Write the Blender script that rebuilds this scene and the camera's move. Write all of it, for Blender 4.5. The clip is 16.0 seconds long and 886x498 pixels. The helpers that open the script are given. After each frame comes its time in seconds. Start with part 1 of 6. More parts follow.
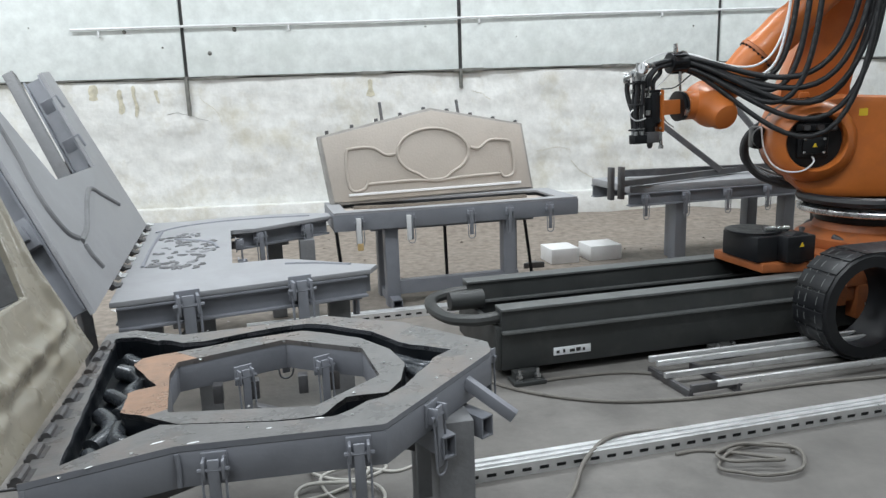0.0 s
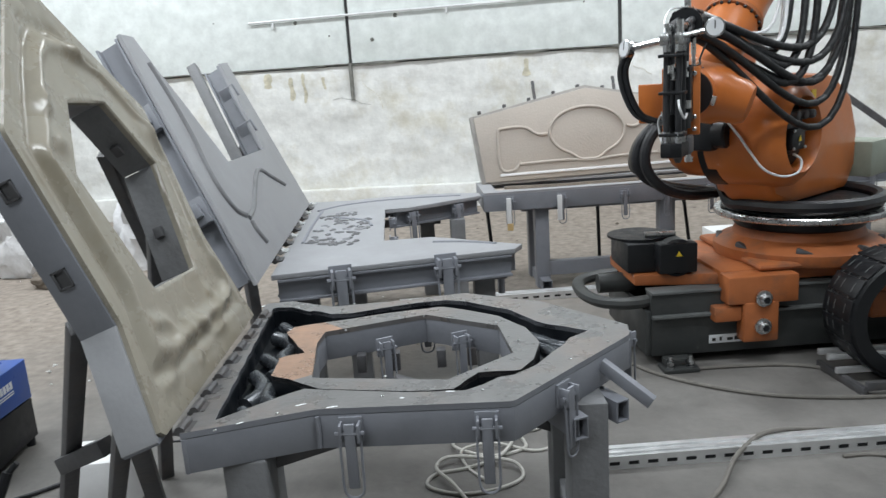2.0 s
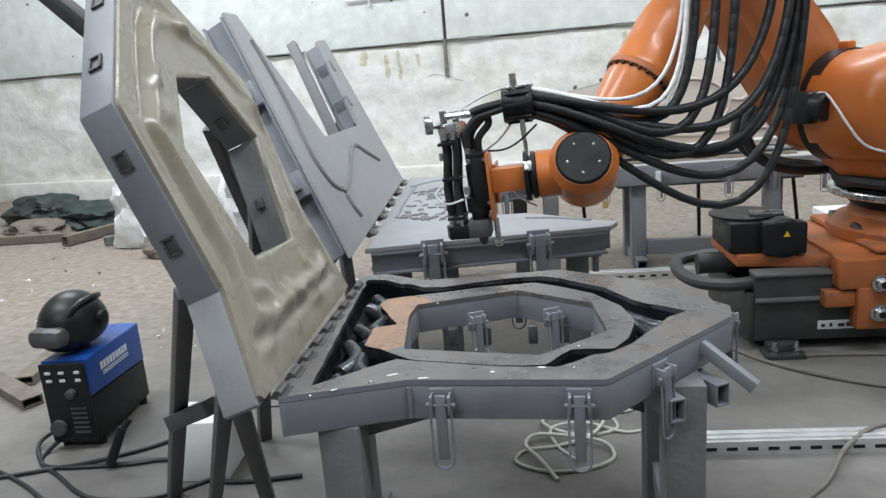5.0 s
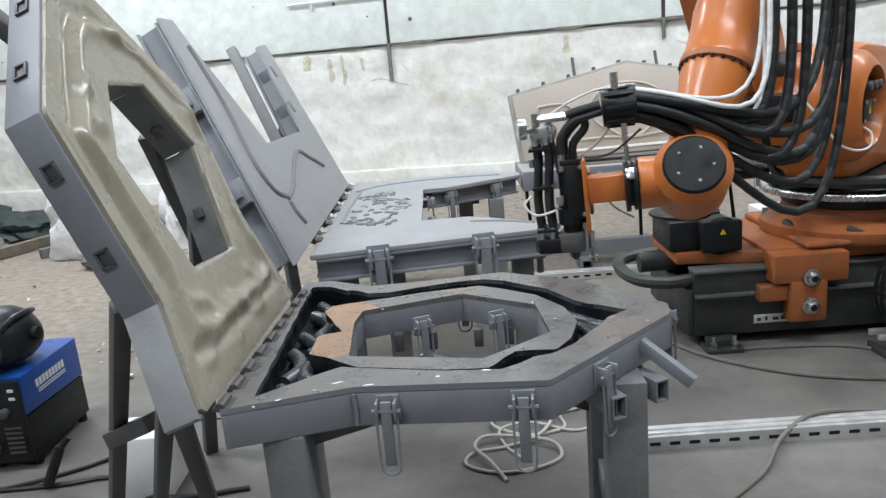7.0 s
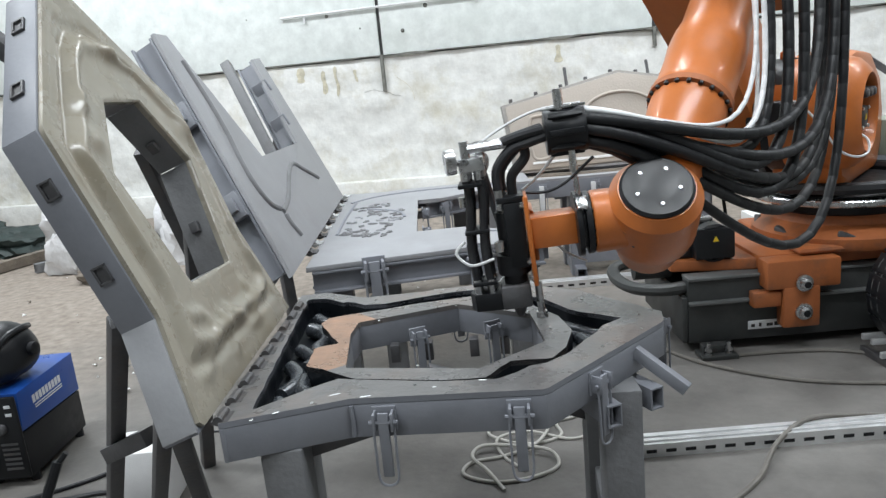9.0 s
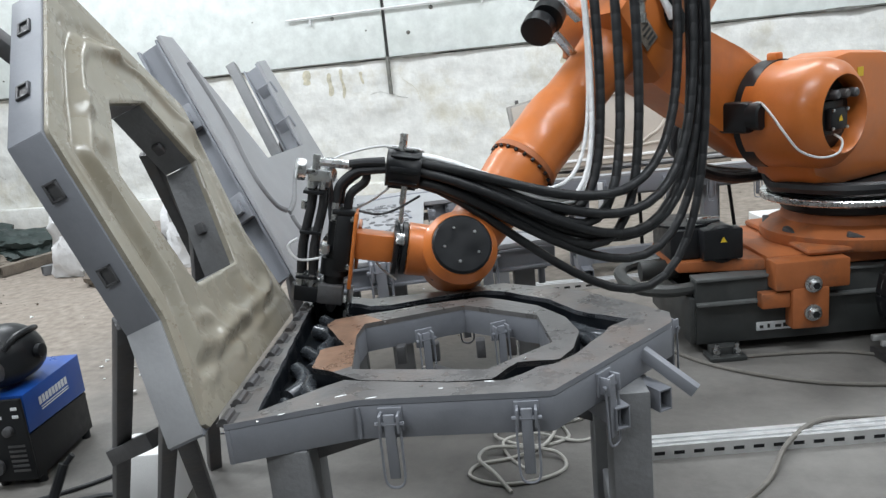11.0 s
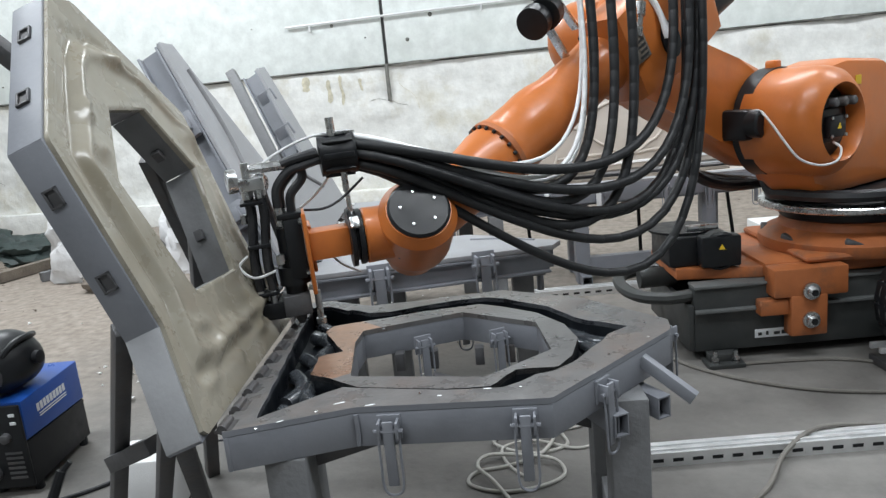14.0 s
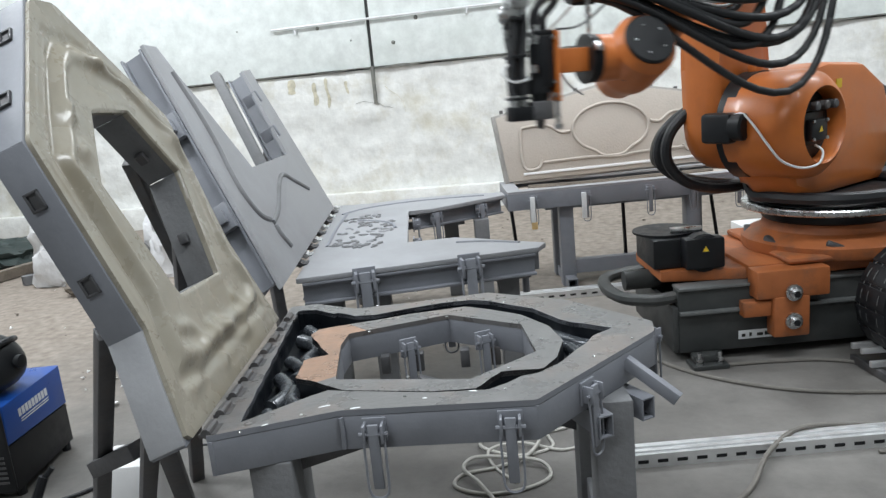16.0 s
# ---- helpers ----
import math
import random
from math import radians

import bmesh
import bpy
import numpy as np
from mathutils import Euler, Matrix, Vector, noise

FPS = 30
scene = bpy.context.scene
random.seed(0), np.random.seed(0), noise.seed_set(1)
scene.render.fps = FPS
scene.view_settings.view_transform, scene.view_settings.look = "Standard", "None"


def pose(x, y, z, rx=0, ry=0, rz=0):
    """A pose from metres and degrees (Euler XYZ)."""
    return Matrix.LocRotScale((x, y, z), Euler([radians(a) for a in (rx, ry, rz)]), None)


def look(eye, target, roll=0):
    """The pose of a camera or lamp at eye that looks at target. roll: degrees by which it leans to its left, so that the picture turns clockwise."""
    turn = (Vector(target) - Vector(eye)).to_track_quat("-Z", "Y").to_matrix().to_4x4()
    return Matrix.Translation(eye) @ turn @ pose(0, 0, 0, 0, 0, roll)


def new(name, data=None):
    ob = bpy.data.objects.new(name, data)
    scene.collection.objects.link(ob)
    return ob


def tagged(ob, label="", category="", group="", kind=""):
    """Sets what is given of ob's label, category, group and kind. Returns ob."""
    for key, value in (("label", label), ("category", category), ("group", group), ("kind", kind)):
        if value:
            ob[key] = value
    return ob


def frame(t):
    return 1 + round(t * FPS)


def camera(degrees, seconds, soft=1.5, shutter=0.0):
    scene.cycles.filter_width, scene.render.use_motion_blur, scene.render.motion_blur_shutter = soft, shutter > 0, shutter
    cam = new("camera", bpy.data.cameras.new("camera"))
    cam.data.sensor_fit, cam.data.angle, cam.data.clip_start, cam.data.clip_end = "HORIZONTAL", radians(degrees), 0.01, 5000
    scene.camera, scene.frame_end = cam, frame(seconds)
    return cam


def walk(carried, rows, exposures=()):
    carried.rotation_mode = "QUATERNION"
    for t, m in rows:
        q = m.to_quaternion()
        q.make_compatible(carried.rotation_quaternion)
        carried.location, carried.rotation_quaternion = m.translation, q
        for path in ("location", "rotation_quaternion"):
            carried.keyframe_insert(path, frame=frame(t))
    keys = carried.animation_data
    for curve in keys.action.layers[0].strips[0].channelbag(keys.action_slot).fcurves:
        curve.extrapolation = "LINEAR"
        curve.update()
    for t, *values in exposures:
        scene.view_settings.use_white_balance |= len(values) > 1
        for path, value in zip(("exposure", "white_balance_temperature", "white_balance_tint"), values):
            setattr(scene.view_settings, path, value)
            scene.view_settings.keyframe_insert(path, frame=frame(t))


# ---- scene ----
cam = camera(63.0, 16.0, soft=1.35, shutter=0.5)
PATH = [
    (0, (-0.048, -0.076, 1.503), (-0.014, 1.882, 1.095), -1.9),
    (0.5, (-0.042, -0.087, 1.503), (-0.063, 1.868, 1.082), -3.4),
    (1, (-0.017, -0.08, 1.492), (-0.202, 1.862, 1.052), -3.4),
    (1.5, (0.001, -0.072, 1.491), (-0.32, 1.853, 1.054), -3.4),
    (2, (0.018, -0.07, 1.49), (-0.385, 1.84, 1.053), -3.8),
    (2.5, (0.02, -0.067, 1.487), (-0.441, 1.828, 1.045), -3.9),
    (2.6, (0.02, -0.067, 1.487), (-0.441, 1.828, 1.045), -3.9),
    (2.7, (0.015, -0.068, 1.485), (-0.488, 1.813, 1.038), -3.97),
    (2.8, (0.009, -0.07, 1.482), (-0.553, 1.793, 1.027), -4.06),
    (2.9, (0.003, -0.071, 1.48), (-0.602, 1.777, 1.019), -4.12),
    (3, (-0.002, -0.072, 1.477), (-0.656, 1.76, 1.011), -4.2),
    (3.2, (-0.002, -0.072, 1.477), (-0.699, 1.746, 1.004), -4.2),
    (5.5, (0.014, -0.056, 1.475), (-0.591, 1.788, 0.992), -4.6),
    (6, (0.021, -0.055, 1.476), (-0.536, 1.803, 0.99), -4.6),
    (6.5, (0.026, -0.056, 1.477), (-0.502, 1.812, 0.995), -4.8),
    (7, (0.028, -0.057, 1.48), (-0.485, 1.815, 1), -4.9),
    (7.5, (0.029, -0.056, 1.478), (-0.486, 1.818, 1.003), -5.3),
    (8, (0.032, -0.056, 1.48), (-0.477, 1.821, 1.012), -5.4),
    (8.5, (0.036, -0.068, 1.483), (-0.468, 1.812, 1.024), -5.6),
    (9, (0.034, -0.072, 1.489), (-0.466, 1.81, 1.033), -5.5),
    (11.5, (0.03, -0.062, 1.482), (-0.49, 1.817, 1.034), -5.8),
    (12, (0.028, -0.064, 1.483), (-0.493, 1.815, 1.037), -5.9),
    (12.5, (0.027, -0.065, 1.481), (-0.499, 1.814, 1.044), -5.8),
    (13, (0.031, -0.067, 1.483), (-0.491, 1.814, 1.046), -5.6),
    (13.5, (0.029, -0.063, 1.484), (-0.488, 1.819, 1.05), -5.5),
    (14, (0.031, -0.065, 1.485), (-0.481, 1.82, 1.053), -5.6),
    (14.5, (0.031, -0.067, 1.484), (-0.476, 1.819, 1.052), -5.5),
    (15, (0.03, -0.065, 1.484), (-0.478, 1.821, 1.053), -5.5),
    (15.5, (0.031, -0.068, 1.482), (-0.461, 1.823, 1.057), -5.5),
    (16, (0.036, -0.067, 1.485), (-0.44, 1.828, 1.057), -5.5),
]
walk(cam, [(t, look(*row)) for t, *row in PATH], [(0, -0.03), (2.5, -0.04), (5.5, 0.07), (11.5, 0.10), (16, 0.07)])

# ---- light ----
world = bpy.data.worlds.new("world")
scene.world = world
world.use_nodes = True
world.node_tree.nodes["Background"].inputs[0].default_value = (0.75, 0.85, 1.0, 1)
world.node_tree.nodes["Background"].inputs[1].default_value = 0.25


def ceiling_area(x, y, z, sx, sy, watts, rz):
    data = bpy.data.lights.new("hall_light", "AREA")
    data.shape, data.size, data.size_y, data.energy = "RECTANGLE", sx, sy, watts
    data.color = (0.90, 0.955, 1.0)
    ob = new("hall_light", data)
    ob.matrix_world = pose(x, y, z, 0, 0, rz)
    return ob


for lx, ly, w in ((-5.7, 5.3, 320), (0.5, 6.0, 190), (5.0, 5.8, 195), (-3.8, 1.0, 240), (1.5, 1.2, 180), (-1.6, -3.0, 160)):
    ceiling_area(lx, ly, 5.6, 3.4, 0.7, w, 6)


# ---- materials ----
def mat(name, base, rough=0.5, metal=0.0, var=0.15, scale=8.0, bump=0.0, bscale=60.0, stain=None, stain_amt=0.4, stain_scale=1.5, rvar=0.1, coat=0.0, spec=0.5):
    m = bpy.data.materials.new(name)
    m.use_nodes = True
    nt = m.node_tree
    n, l = nt.nodes, nt.links
    b = n["Principled BSDF"]
    tc = n.new("ShaderNodeTexCoord")
    geo = n.new("ShaderNodeNewGeometry")
    oi = n.new("ShaderNodeObjectInfo")
    add = n.new("ShaderNodeVectorMath")
    add.operation = "ADD"
    sc = n.new("ShaderNodeVectorMath")
    sc.operation = "SCALE"
    sc.inputs[3].default_value = 7.0
    comb = n.new("ShaderNodeCombineXYZ")
    for k in range(3):
        l.new(oi.outputs["Random"], comb.inputs[k])
    l.new(comb.outputs[0], sc.inputs[0])
    l.new(tc.outputs["Object"], add.inputs[0])
    l.new(sc.outputs[0], add.inputs[1])
    nz = n.new("ShaderNodeTexNoise")
    nz.inputs["Scale"].default_value = scale
    nz.inputs["Detail"].default_value = 8
    nz.inputs["Roughness"].default_value = 0.65
    l.new(add.outputs[0], nz.inputs["Vector"])
    ramp = n.new("ShaderNodeMapRange")
    ramp.inputs[1].default_value, ramp.inputs[2].default_value = 0.3, 0.7
    ramp.inputs[3].default_value, ramp.inputs[4].default_value = 1 - var, 1 + var
    l.new(nz.outputs[0], ramp.inputs[0])
    mul = n.new("ShaderNodeVectorMath")
    mul.operation = "SCALE"
    mul.inputs[0].default_value = base
    l.new(ramp.outputs[0], mul.inputs[3])
    col = mul.outputs[0]
    if stain:
        nz2 = n.new("ShaderNodeTexNoise")
        nz2.inputs["Scale"].default_value = stain_scale
        nz2.inputs["Detail"].default_value = 10
        nz2.inputs["Roughness"].default_value = 0.7
        l.new(add.outputs[0], nz2.inputs["Vector"])
        r2 = n.new("ShaderNodeMapRange")
        r2.inputs[1].default_value, r2.inputs[2].default_value = 0.5, 0.68
        r2.inputs[3].default_value, r2.inputs[4].default_value = 0, stain_amt
        l.new(nz2.outputs[0], r2.inputs[0])
        mix = n.new("ShaderNodeMix")
        mix.data_type = "RGBA"
        l.new(r2.outputs[0], mix.inputs[0])
        l.new(col, mix.inputs[6])
        mix.inputs[7].default_value = (*stain, 1)
        col = mix.outputs[2]
    l.new(col, b.inputs["Base Color"])
    rr = n.new("ShaderNodeMapRange")
    rr.inputs[1].default_value, rr.inputs[2].default_value = 0.3, 0.7
    rr.inputs[3].default_value, rr.inputs[4].default_value = max(0.03, rough - rvar), min(1, rough + rvar)
    l.new(nz.outputs[0], rr.inputs[0])
    l.new(rr.outputs[0], b.inputs["Roughness"])
    b.inputs["Metallic"].default_value = metal
    b.inputs["Coat Weight"].default_value = coat
    b.inputs["Specular IOR Level"].default_value = spec
    if bump:
        nb = n.new("ShaderNodeTexNoise")
        nb.inputs["Scale"].default_value = bscale
        nb.inputs["Detail"].default_value = 6
        l.new(add.outputs[0], nb.inputs["Vector"])
        bp = n.new("ShaderNodeBump")
        bp.inputs["Strength"].default_value = bump
        bp.inputs["Distance"].default_value = 0.02
        l.new(nb.outputs[0], bp.inputs["Height"])
        l.new(bp.outputs[0], b.inputs["Normal"])
    return m


ORANGE = mat("robot_orange", (0.53, 0.152, 0.030), 0.38, var=0.10, scale=5, stain=(0.30, 0.09, 0.03), stain_amt=0.35, stain_scale=3, coat=0.15)
ORANGE_DULL = mat("base_orange", (0.37, 0.115, 0.036), 0.52, var=0.2, scale=5, stain=(0.11, 0.07, 0.05), stain_amt=0.75, stain_scale=4)
BLACK = mat("black_plastic", (0.011, 0.012, 0.014), 0.40, var=0.2, scale=20, spec=0.32)
RUBBER = mat("hose_rubber", (0.016, 0.017, 0.02), 0.46, var=0.25, scale=30, stain=(0.07, 0.07, 0.07), stain_amt=0.3, stain_scale=12)
HOSEBLACK = mat("hanging_hose", (0.016, 0.017, 0.019), 0.48, var=0.04, scale=30, rvar=0.03, spec=0.35)
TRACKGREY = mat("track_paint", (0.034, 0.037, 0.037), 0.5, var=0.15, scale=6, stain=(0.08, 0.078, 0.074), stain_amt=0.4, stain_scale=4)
TRACKLIGHT = mat("pale_track_grey", (0.11, 0.116, 0.115), 0.45, var=0.2, scale=12, stain=(0.07, 0.07, 0.07), stain_amt=0.5, stain_scale=5)
BOXGREEN = mat("pale_green_box", (0.26, 0.29, 0.24), 0.5, var=0.12, scale=8)
STEEL = mat("bright_steel", (0.56, 0.57, 0.58), 0.28, metal=1.0, var=0.15, scale=20)
DARKSTEEL = mat("dark_steel", (0.10, 0.10, 0.105), 0.5, metal=0.4, var=0.25, scale=14, bump=0.1, stain=(0.14, 0.11, 0.09), stain_amt=0.4, stain_scale=6)
ALU = mat("aluminium_profile", (0.76, 0.77, 0.78), 0.36, metal=0.75, var=0.1, scale=15)
GREYPAINT = mat("grey_primer", (0.212, 0.222, 0.250), 0.5, var=0.13, scale=7, bump=0.04, bscale=90, stain=(0.14, 0.142, 0.15), stain_amt=0.45, stain_scale=3.5)
GREYDARK = mat("grey_primer_legs", (0.165, 0.168, 0.175), 0.6, var=0.15, scale=6, bump=0.15, stain=(0.09, 0.088, 0.085), stain_amt=0.5, stain_scale=4)
LIGHTGREY = mat("pale_grey_mould", (0.295, 0.30, 0.315), 0.55, var=0.11, scale=7, bump=0.06, bscale=70, stain=(0.25, 0.25, 0.26), stain_amt=0.5, stain_scale=3)
BEIGE = mat("beige_resin", (0.295, 0.272, 0.222), 0.27, var=0.12, scale=6, bump=0.08, bscale=12, stain=(0.25, 0.215, 0.15), stain_amt=0.55, stain_scale=3.2, coat=0.08)
PALEBEIGE = mat("pale_resin", (0.47, 0.42, 0.37), 0.5, var=0.08, scale=6, bump=0.12, stain=(0.36, 0.32, 0.28), stain_amt=0.4, stain_scale=3)
RESINRIM = mat("resin_rim", (0.34, 0.325, 0.305), 0.55, var=0.15, scale=9, bump=0.1, stain=(0.22, 0.21, 0.20), stain_amt=0.5, stain_scale=5)
MOULDTOP = mat("waxed_steel_top", (0.155, 0.152, 0.152), 0.30, metal=0.25, var=0.22, scale=9, stain=(0.30, 0.20, 0.15), stain_amt=0.35, stain_scale=2.6, bump=0.08, spec=0.6)
COPPER = mat("waxed_copper_tone", (0.40, 0.245, 0.17), 0.30, metal=0.6, var=0.28, scale=11, stain=(0.16, 0.12, 0.10), stain_amt=0.5, stain_scale=5, bump=0.06)
CAVITY = mat("cavity_black", (0.007, 0.009, 0.012), 0.34, var=0.3, scale=14, bump=0.08, bscale=30, spec=0.35)
SCROLL = mat("cast_scroll", (0.05, 0.056, 0.064), 0.24, metal=0.25, var=0.35, scale=25, bump=0.06, bscale=40)
WHITE = mat("white_foam", (0.80, 0.80, 0.80), 0.8, var=0.04, scale=10, bump=0.15, bscale=200)
SACK = mat("white_sack", (0.66, 0.66, 0.67), 0.65, var=0.08, scale=12, bump=0.4, bscale=20)
BLUE = mat("blue_enamel", (0.012, 0.07, 0.32), 0.35, var=0.1, scale=8)
TARP = mat("dark_green_tarp", (0.022, 0.034, 0.032), 0.6, var=0.4, scale=9, bump=0.5, bscale=12)
RUST = mat("rusty_scrap", (0.16, 0.135, 0.11), 0.8, var=0.35, scale=9, bump=0.4)
CABLE = mat("grey_cable", (0.15, 0.14, 0.125), 0.6, var=0.2, scale=15)
PALECABLE = mat("pale_cable", (0.40, 0.39, 0.36), 0.5, var=0.15, scale=15)
CLEARTUBE = mat("white_tube", (0.70, 0.71, 0.72), 0.35, var=0.08, scale=15)
YELLOW = mat("yellow_sticker", (0.75, 0.52, 0.03), 0.5, var=0.05)
PRINT = mat("pale_print", (0.72, 0.74, 0.76), 0.5, var=0.04)
DARKPRINT = mat("dark_print", (0.03, 0.03, 0.03), 0.5, var=0.04)
WOODTAN = mat("tan_block", (0.5, 0.35, 0.16), 0.7, var=0.2)


def floor_material():
    m = mat("dusty_concrete", (0.130, 0.124, 0.116), 0.72, var=0.26, scale=4.0, bump=0.16, bscale=26, stain=(0.25, 0.24, 0.225), stain_amt=0.55, stain_scale=0.7)
    nt = m.node_tree
    n, l = nt.nodes, nt.links
    b = n["Principled BSDF"]
    src = b.inputs["Base Color"].links[0].from_socket
    tc = n.new("ShaderNodeTexCoord")
    # earth-brown dust that lies towards the long wall and the heaps
    sep = n.new("ShaderNodeSeparateXYZ")
    l.new(tc.outputs["Object"], sep.inputs[0])
    nz = n.new("ShaderNodeTexNoise")
    nz.inputs["Scale"].default_value, nz.inputs["Detail"].default_value = 0.9, 9
    l.new(tc.outputs["Object"], nz.inputs["Vector"])
    a = n.new("ShaderNodeMath")
    a.operation = "MULTIPLY_ADD"
    l.new(nz.outputs[0], a.inputs[0])
    a.inputs[1].default_value = 3.2
    l.new(sep.outputs[1], a.inputs[2])
    w = n.new("ShaderNodeMath")
    w.operation = "MULTIPLY_ADD"
    l.new(sep.outputs[0], w.inputs[0])
    w.inputs[1].default_value = -0.55
    l.new(a.outputs[0], w.inputs[2])
    mr = n.new("ShaderNodeMapRange")
    mr.inputs[1].default_value, mr.inputs[2].default_value = 5.3, 7.6
    l.new(w.outputs[0], mr.inputs[0])
    mix = n.new("ShaderNodeMix")
    mix.data_type = "RGBA"
    l.new(mr.outputs[0], mix.inputs[0])
    l.new(src, mix.inputs[6])
    vn = n.new("ShaderNodeTexNoise")
    vn.inputs["Scale"].default_value, vn.inputs["Detail"].default_value = 14, 8
    l.new(tc.outputs["Object"], vn.inputs["Vector"])
    cr = n.new("ShaderNodeValToRGB")
    cr.color_ramp.elements[0].position, cr.color_ramp.elements[0].color = 0.3, (0.175, 0.146, 0.122, 1)
    cr.color_ramp.elements[1].position, cr.color_ramp.elements[1].color = 0.7, (0.305, 0.262, 0.222, 1)
    l.new(vn.outputs[0], cr.inputs[0])
    l.new(cr.outputs[0], mix.inputs[7])
    l.new(mix.outputs[2], b.inputs["Base Color"])
    return m


def wall_material(name, base, stain, amt, bump, bscale):
    m = mat(name, base, 0.85, var=0.13, scale=6.0, bump=bump, bscale=bscale, stain=stain, stain_amt=amt, stain_scale=1.3)
    return m


FLOOR = floor_material()
PANEL = wall_material("painted_panel", (0.76, 0.80, 0.785), (0.64, 0.69, 0.66), 0.5, 0.12, 20)
PLASTER = wall_material("rough_whitewash", (0.75, 0.755, 0.735), (0.50, 0.46, 0.35), 0.7, 0.6, 11)
PLAINWALL = wall_material("plain_wall", (0.62, 0.63, 0.61), (0.5, 0.5, 0.48), 0.4, 0.1, 12)
JOINT = mat("dark_joint", (0.055, 0.055, 0.055), 0.8, var=0.4, scale=12, bump=0.3)
STAIN = mat("damp_yellow", (0.56, 0.525, 0.415), 0.9, var=0.3, scale=14, bump=0.3)
CRACK = mat("mortar_crack", (0.17, 0.17, 0.155), 0.9, var=0.6, scale=9, bump=0.3)


# ---- mesh helpers ----
def finish(name, bm, material, smooth=True):
    me = bpy.data.meshes.new(name)
    bmesh.ops.recalc_face_normals(bm, faces=bm.faces)
    bm.to_mesh(me)
    bm.free()
    for mt in material if isinstance(material, (list, tuple)) else [material]:
        me.materials.append(mt)
    if smooth:
        for p in me.polygons:
            p.use_smooth = True
        me.set_sharp_from_angle(angle=radians(35))
    return me


def part(name, bm, material, parent=None, label=""):
    ob = new(name, finish(name, bm, material))
    ob.parent = parent
    return tagged(ob, label)


def thing(name, m, label, category, group="", kind=""):
    ob = new(name)
    ob.matrix_world = m
    return tagged(ob, label, category, group, kind)


def single(name, bm, material, m, label, category, group="", kind=""):
    ob = new(name, finish(name, bm, material))
    ob.matrix_world = m
    return tagged(ob, label, category, group, kind)


def BM():
    return bmesh.new()


def box(bm, x0, x1, y0, y1, z0, z1, bevel=0.0, m=None):
    g = bmesh.ops.create_cube(bm, size=1.0)
    vs = g["verts"]
    for v in vs:
        v.co = Vector(((x0 + x1) / 2 + v.co.x * (x1 - x0), (y0 + y1) / 2 + v.co.y * (y1 - y0), (z0 + z1) / 2 + v.co.z * (z1 - z0)))
    if bevel:
        es = list({e for v in vs for e in v.link_edges})
        r = bmesh.ops.bevel(bm, geom=es, offset=bevel, segments=2, affect="EDGES", profile=0.5)
        vs = list({v for f in r["faces"] for v in f.verts} | {v for v in vs if v.is_valid})
    if m is not None:
        bmesh.ops.transform(bm, matrix=m, verts=vs)
    return bm


def prism(bm, poly, z0, z1, bevel=0.0, m=None):
    lo = [bm.verts.new((x, y, z0)) for x, y in poly]
    hi = [bm.verts.new((x, y, z1)) for x, y in poly]
    k = len(poly)
    fs = [bm.faces.new(lo[::-1]), bm.faces.new(hi)]
    for i in range(k):
        fs.append(bm.faces.new((lo[i], lo[(i + 1) % k], hi[(i + 1) % k], hi[i])))
    vs = lo + hi
    if bevel:
        es = list({e for f in fs[:2] for e in f.edges})
        r = bmesh.ops.bevel(bm, geom=es, offset=bevel, segments=2, affect="EDGES", profile=0.5)
        vs = list({v for f in r["faces"] for v in f.verts} | {v for v in vs if v.is_valid})
    if m is not None:
        bmesh.ops.transform(bm, matrix=m, verts=vs)
    return bm


def frame_of(a, b):
    a, b = Vector(a), Vector(b)
    q = (b - a).to_track_quat("Z", "Y")
    return Matrix.LocRotScale(a, q, None), (b - a).length


def turned(bm, prof, m=None, seg=28, cap=True):
    """A body of revolution round z: prof is rows of radius, height."""
    rings = []
    for r, z in prof:
        rings.append([bm.verts.new((r * math.cos(2 * math.pi * i / seg), r * math.sin(2 * math.pi * i / seg), z)) for i in range(seg)])
    for a, b in zip(rings, rings[1:]):
        for i in range(seg):
            bm.faces.new((a[i], a[(i + 1) % seg], b[(i + 1) % seg], b[i]))
    if cap:
        bm.faces.new(rings[0][::-1])
        bm.faces.new(rings[-1])
    if m is not None:
        bmesh.ops.transform(bm, matrix=m, verts=[v for r in rings for v in r])
    return bm


def rod(bm, a, b, r, seg=14, r2=None):
    m, length = frame_of(a, b)
    return turned(bm, [(r, 0), (r if r2 is None else r2, length)], m, seg)


def bar(bm, a, b, w, h, up=(0, 0, 1), wall=0.0):
    """A square tube or bar from a to b, w wide and h high."""
    a, b, up = Vector(a), Vector(b), Vector(up)
    d = (b - a).normalized()
    s = d.cross(up).normalized()
    t = s.cross(d)
    m = Matrix((s, d, t)).transposed().to_4x4()
    m.translation = a
    n = (b - a).length
    if not wall:
        return box(bm, -w / 2, w / 2, 0, n, -h / 2, h / 2, min(w, h) * 0.08, m)
    loops = []
    for y, q in ((0, 0), (n, 0), (n, wall), (0, wall)):
        x, z = w / 2 - q, h / 2 - q
        loops.append([bm.verts.new(m @ Vector(p)) for p in ((-x, y, -z), (x, y, -z), (x, y, z), (-x, y, z))])
    for j in range(4):
        for i in range(4):
            bm.faces.new((loops[j][i], loops[j][(i + 1) % 4], loops[(j + 1) % 4][(i + 1) % 4], loops[(j + 1) % 4][i]))
    return bm


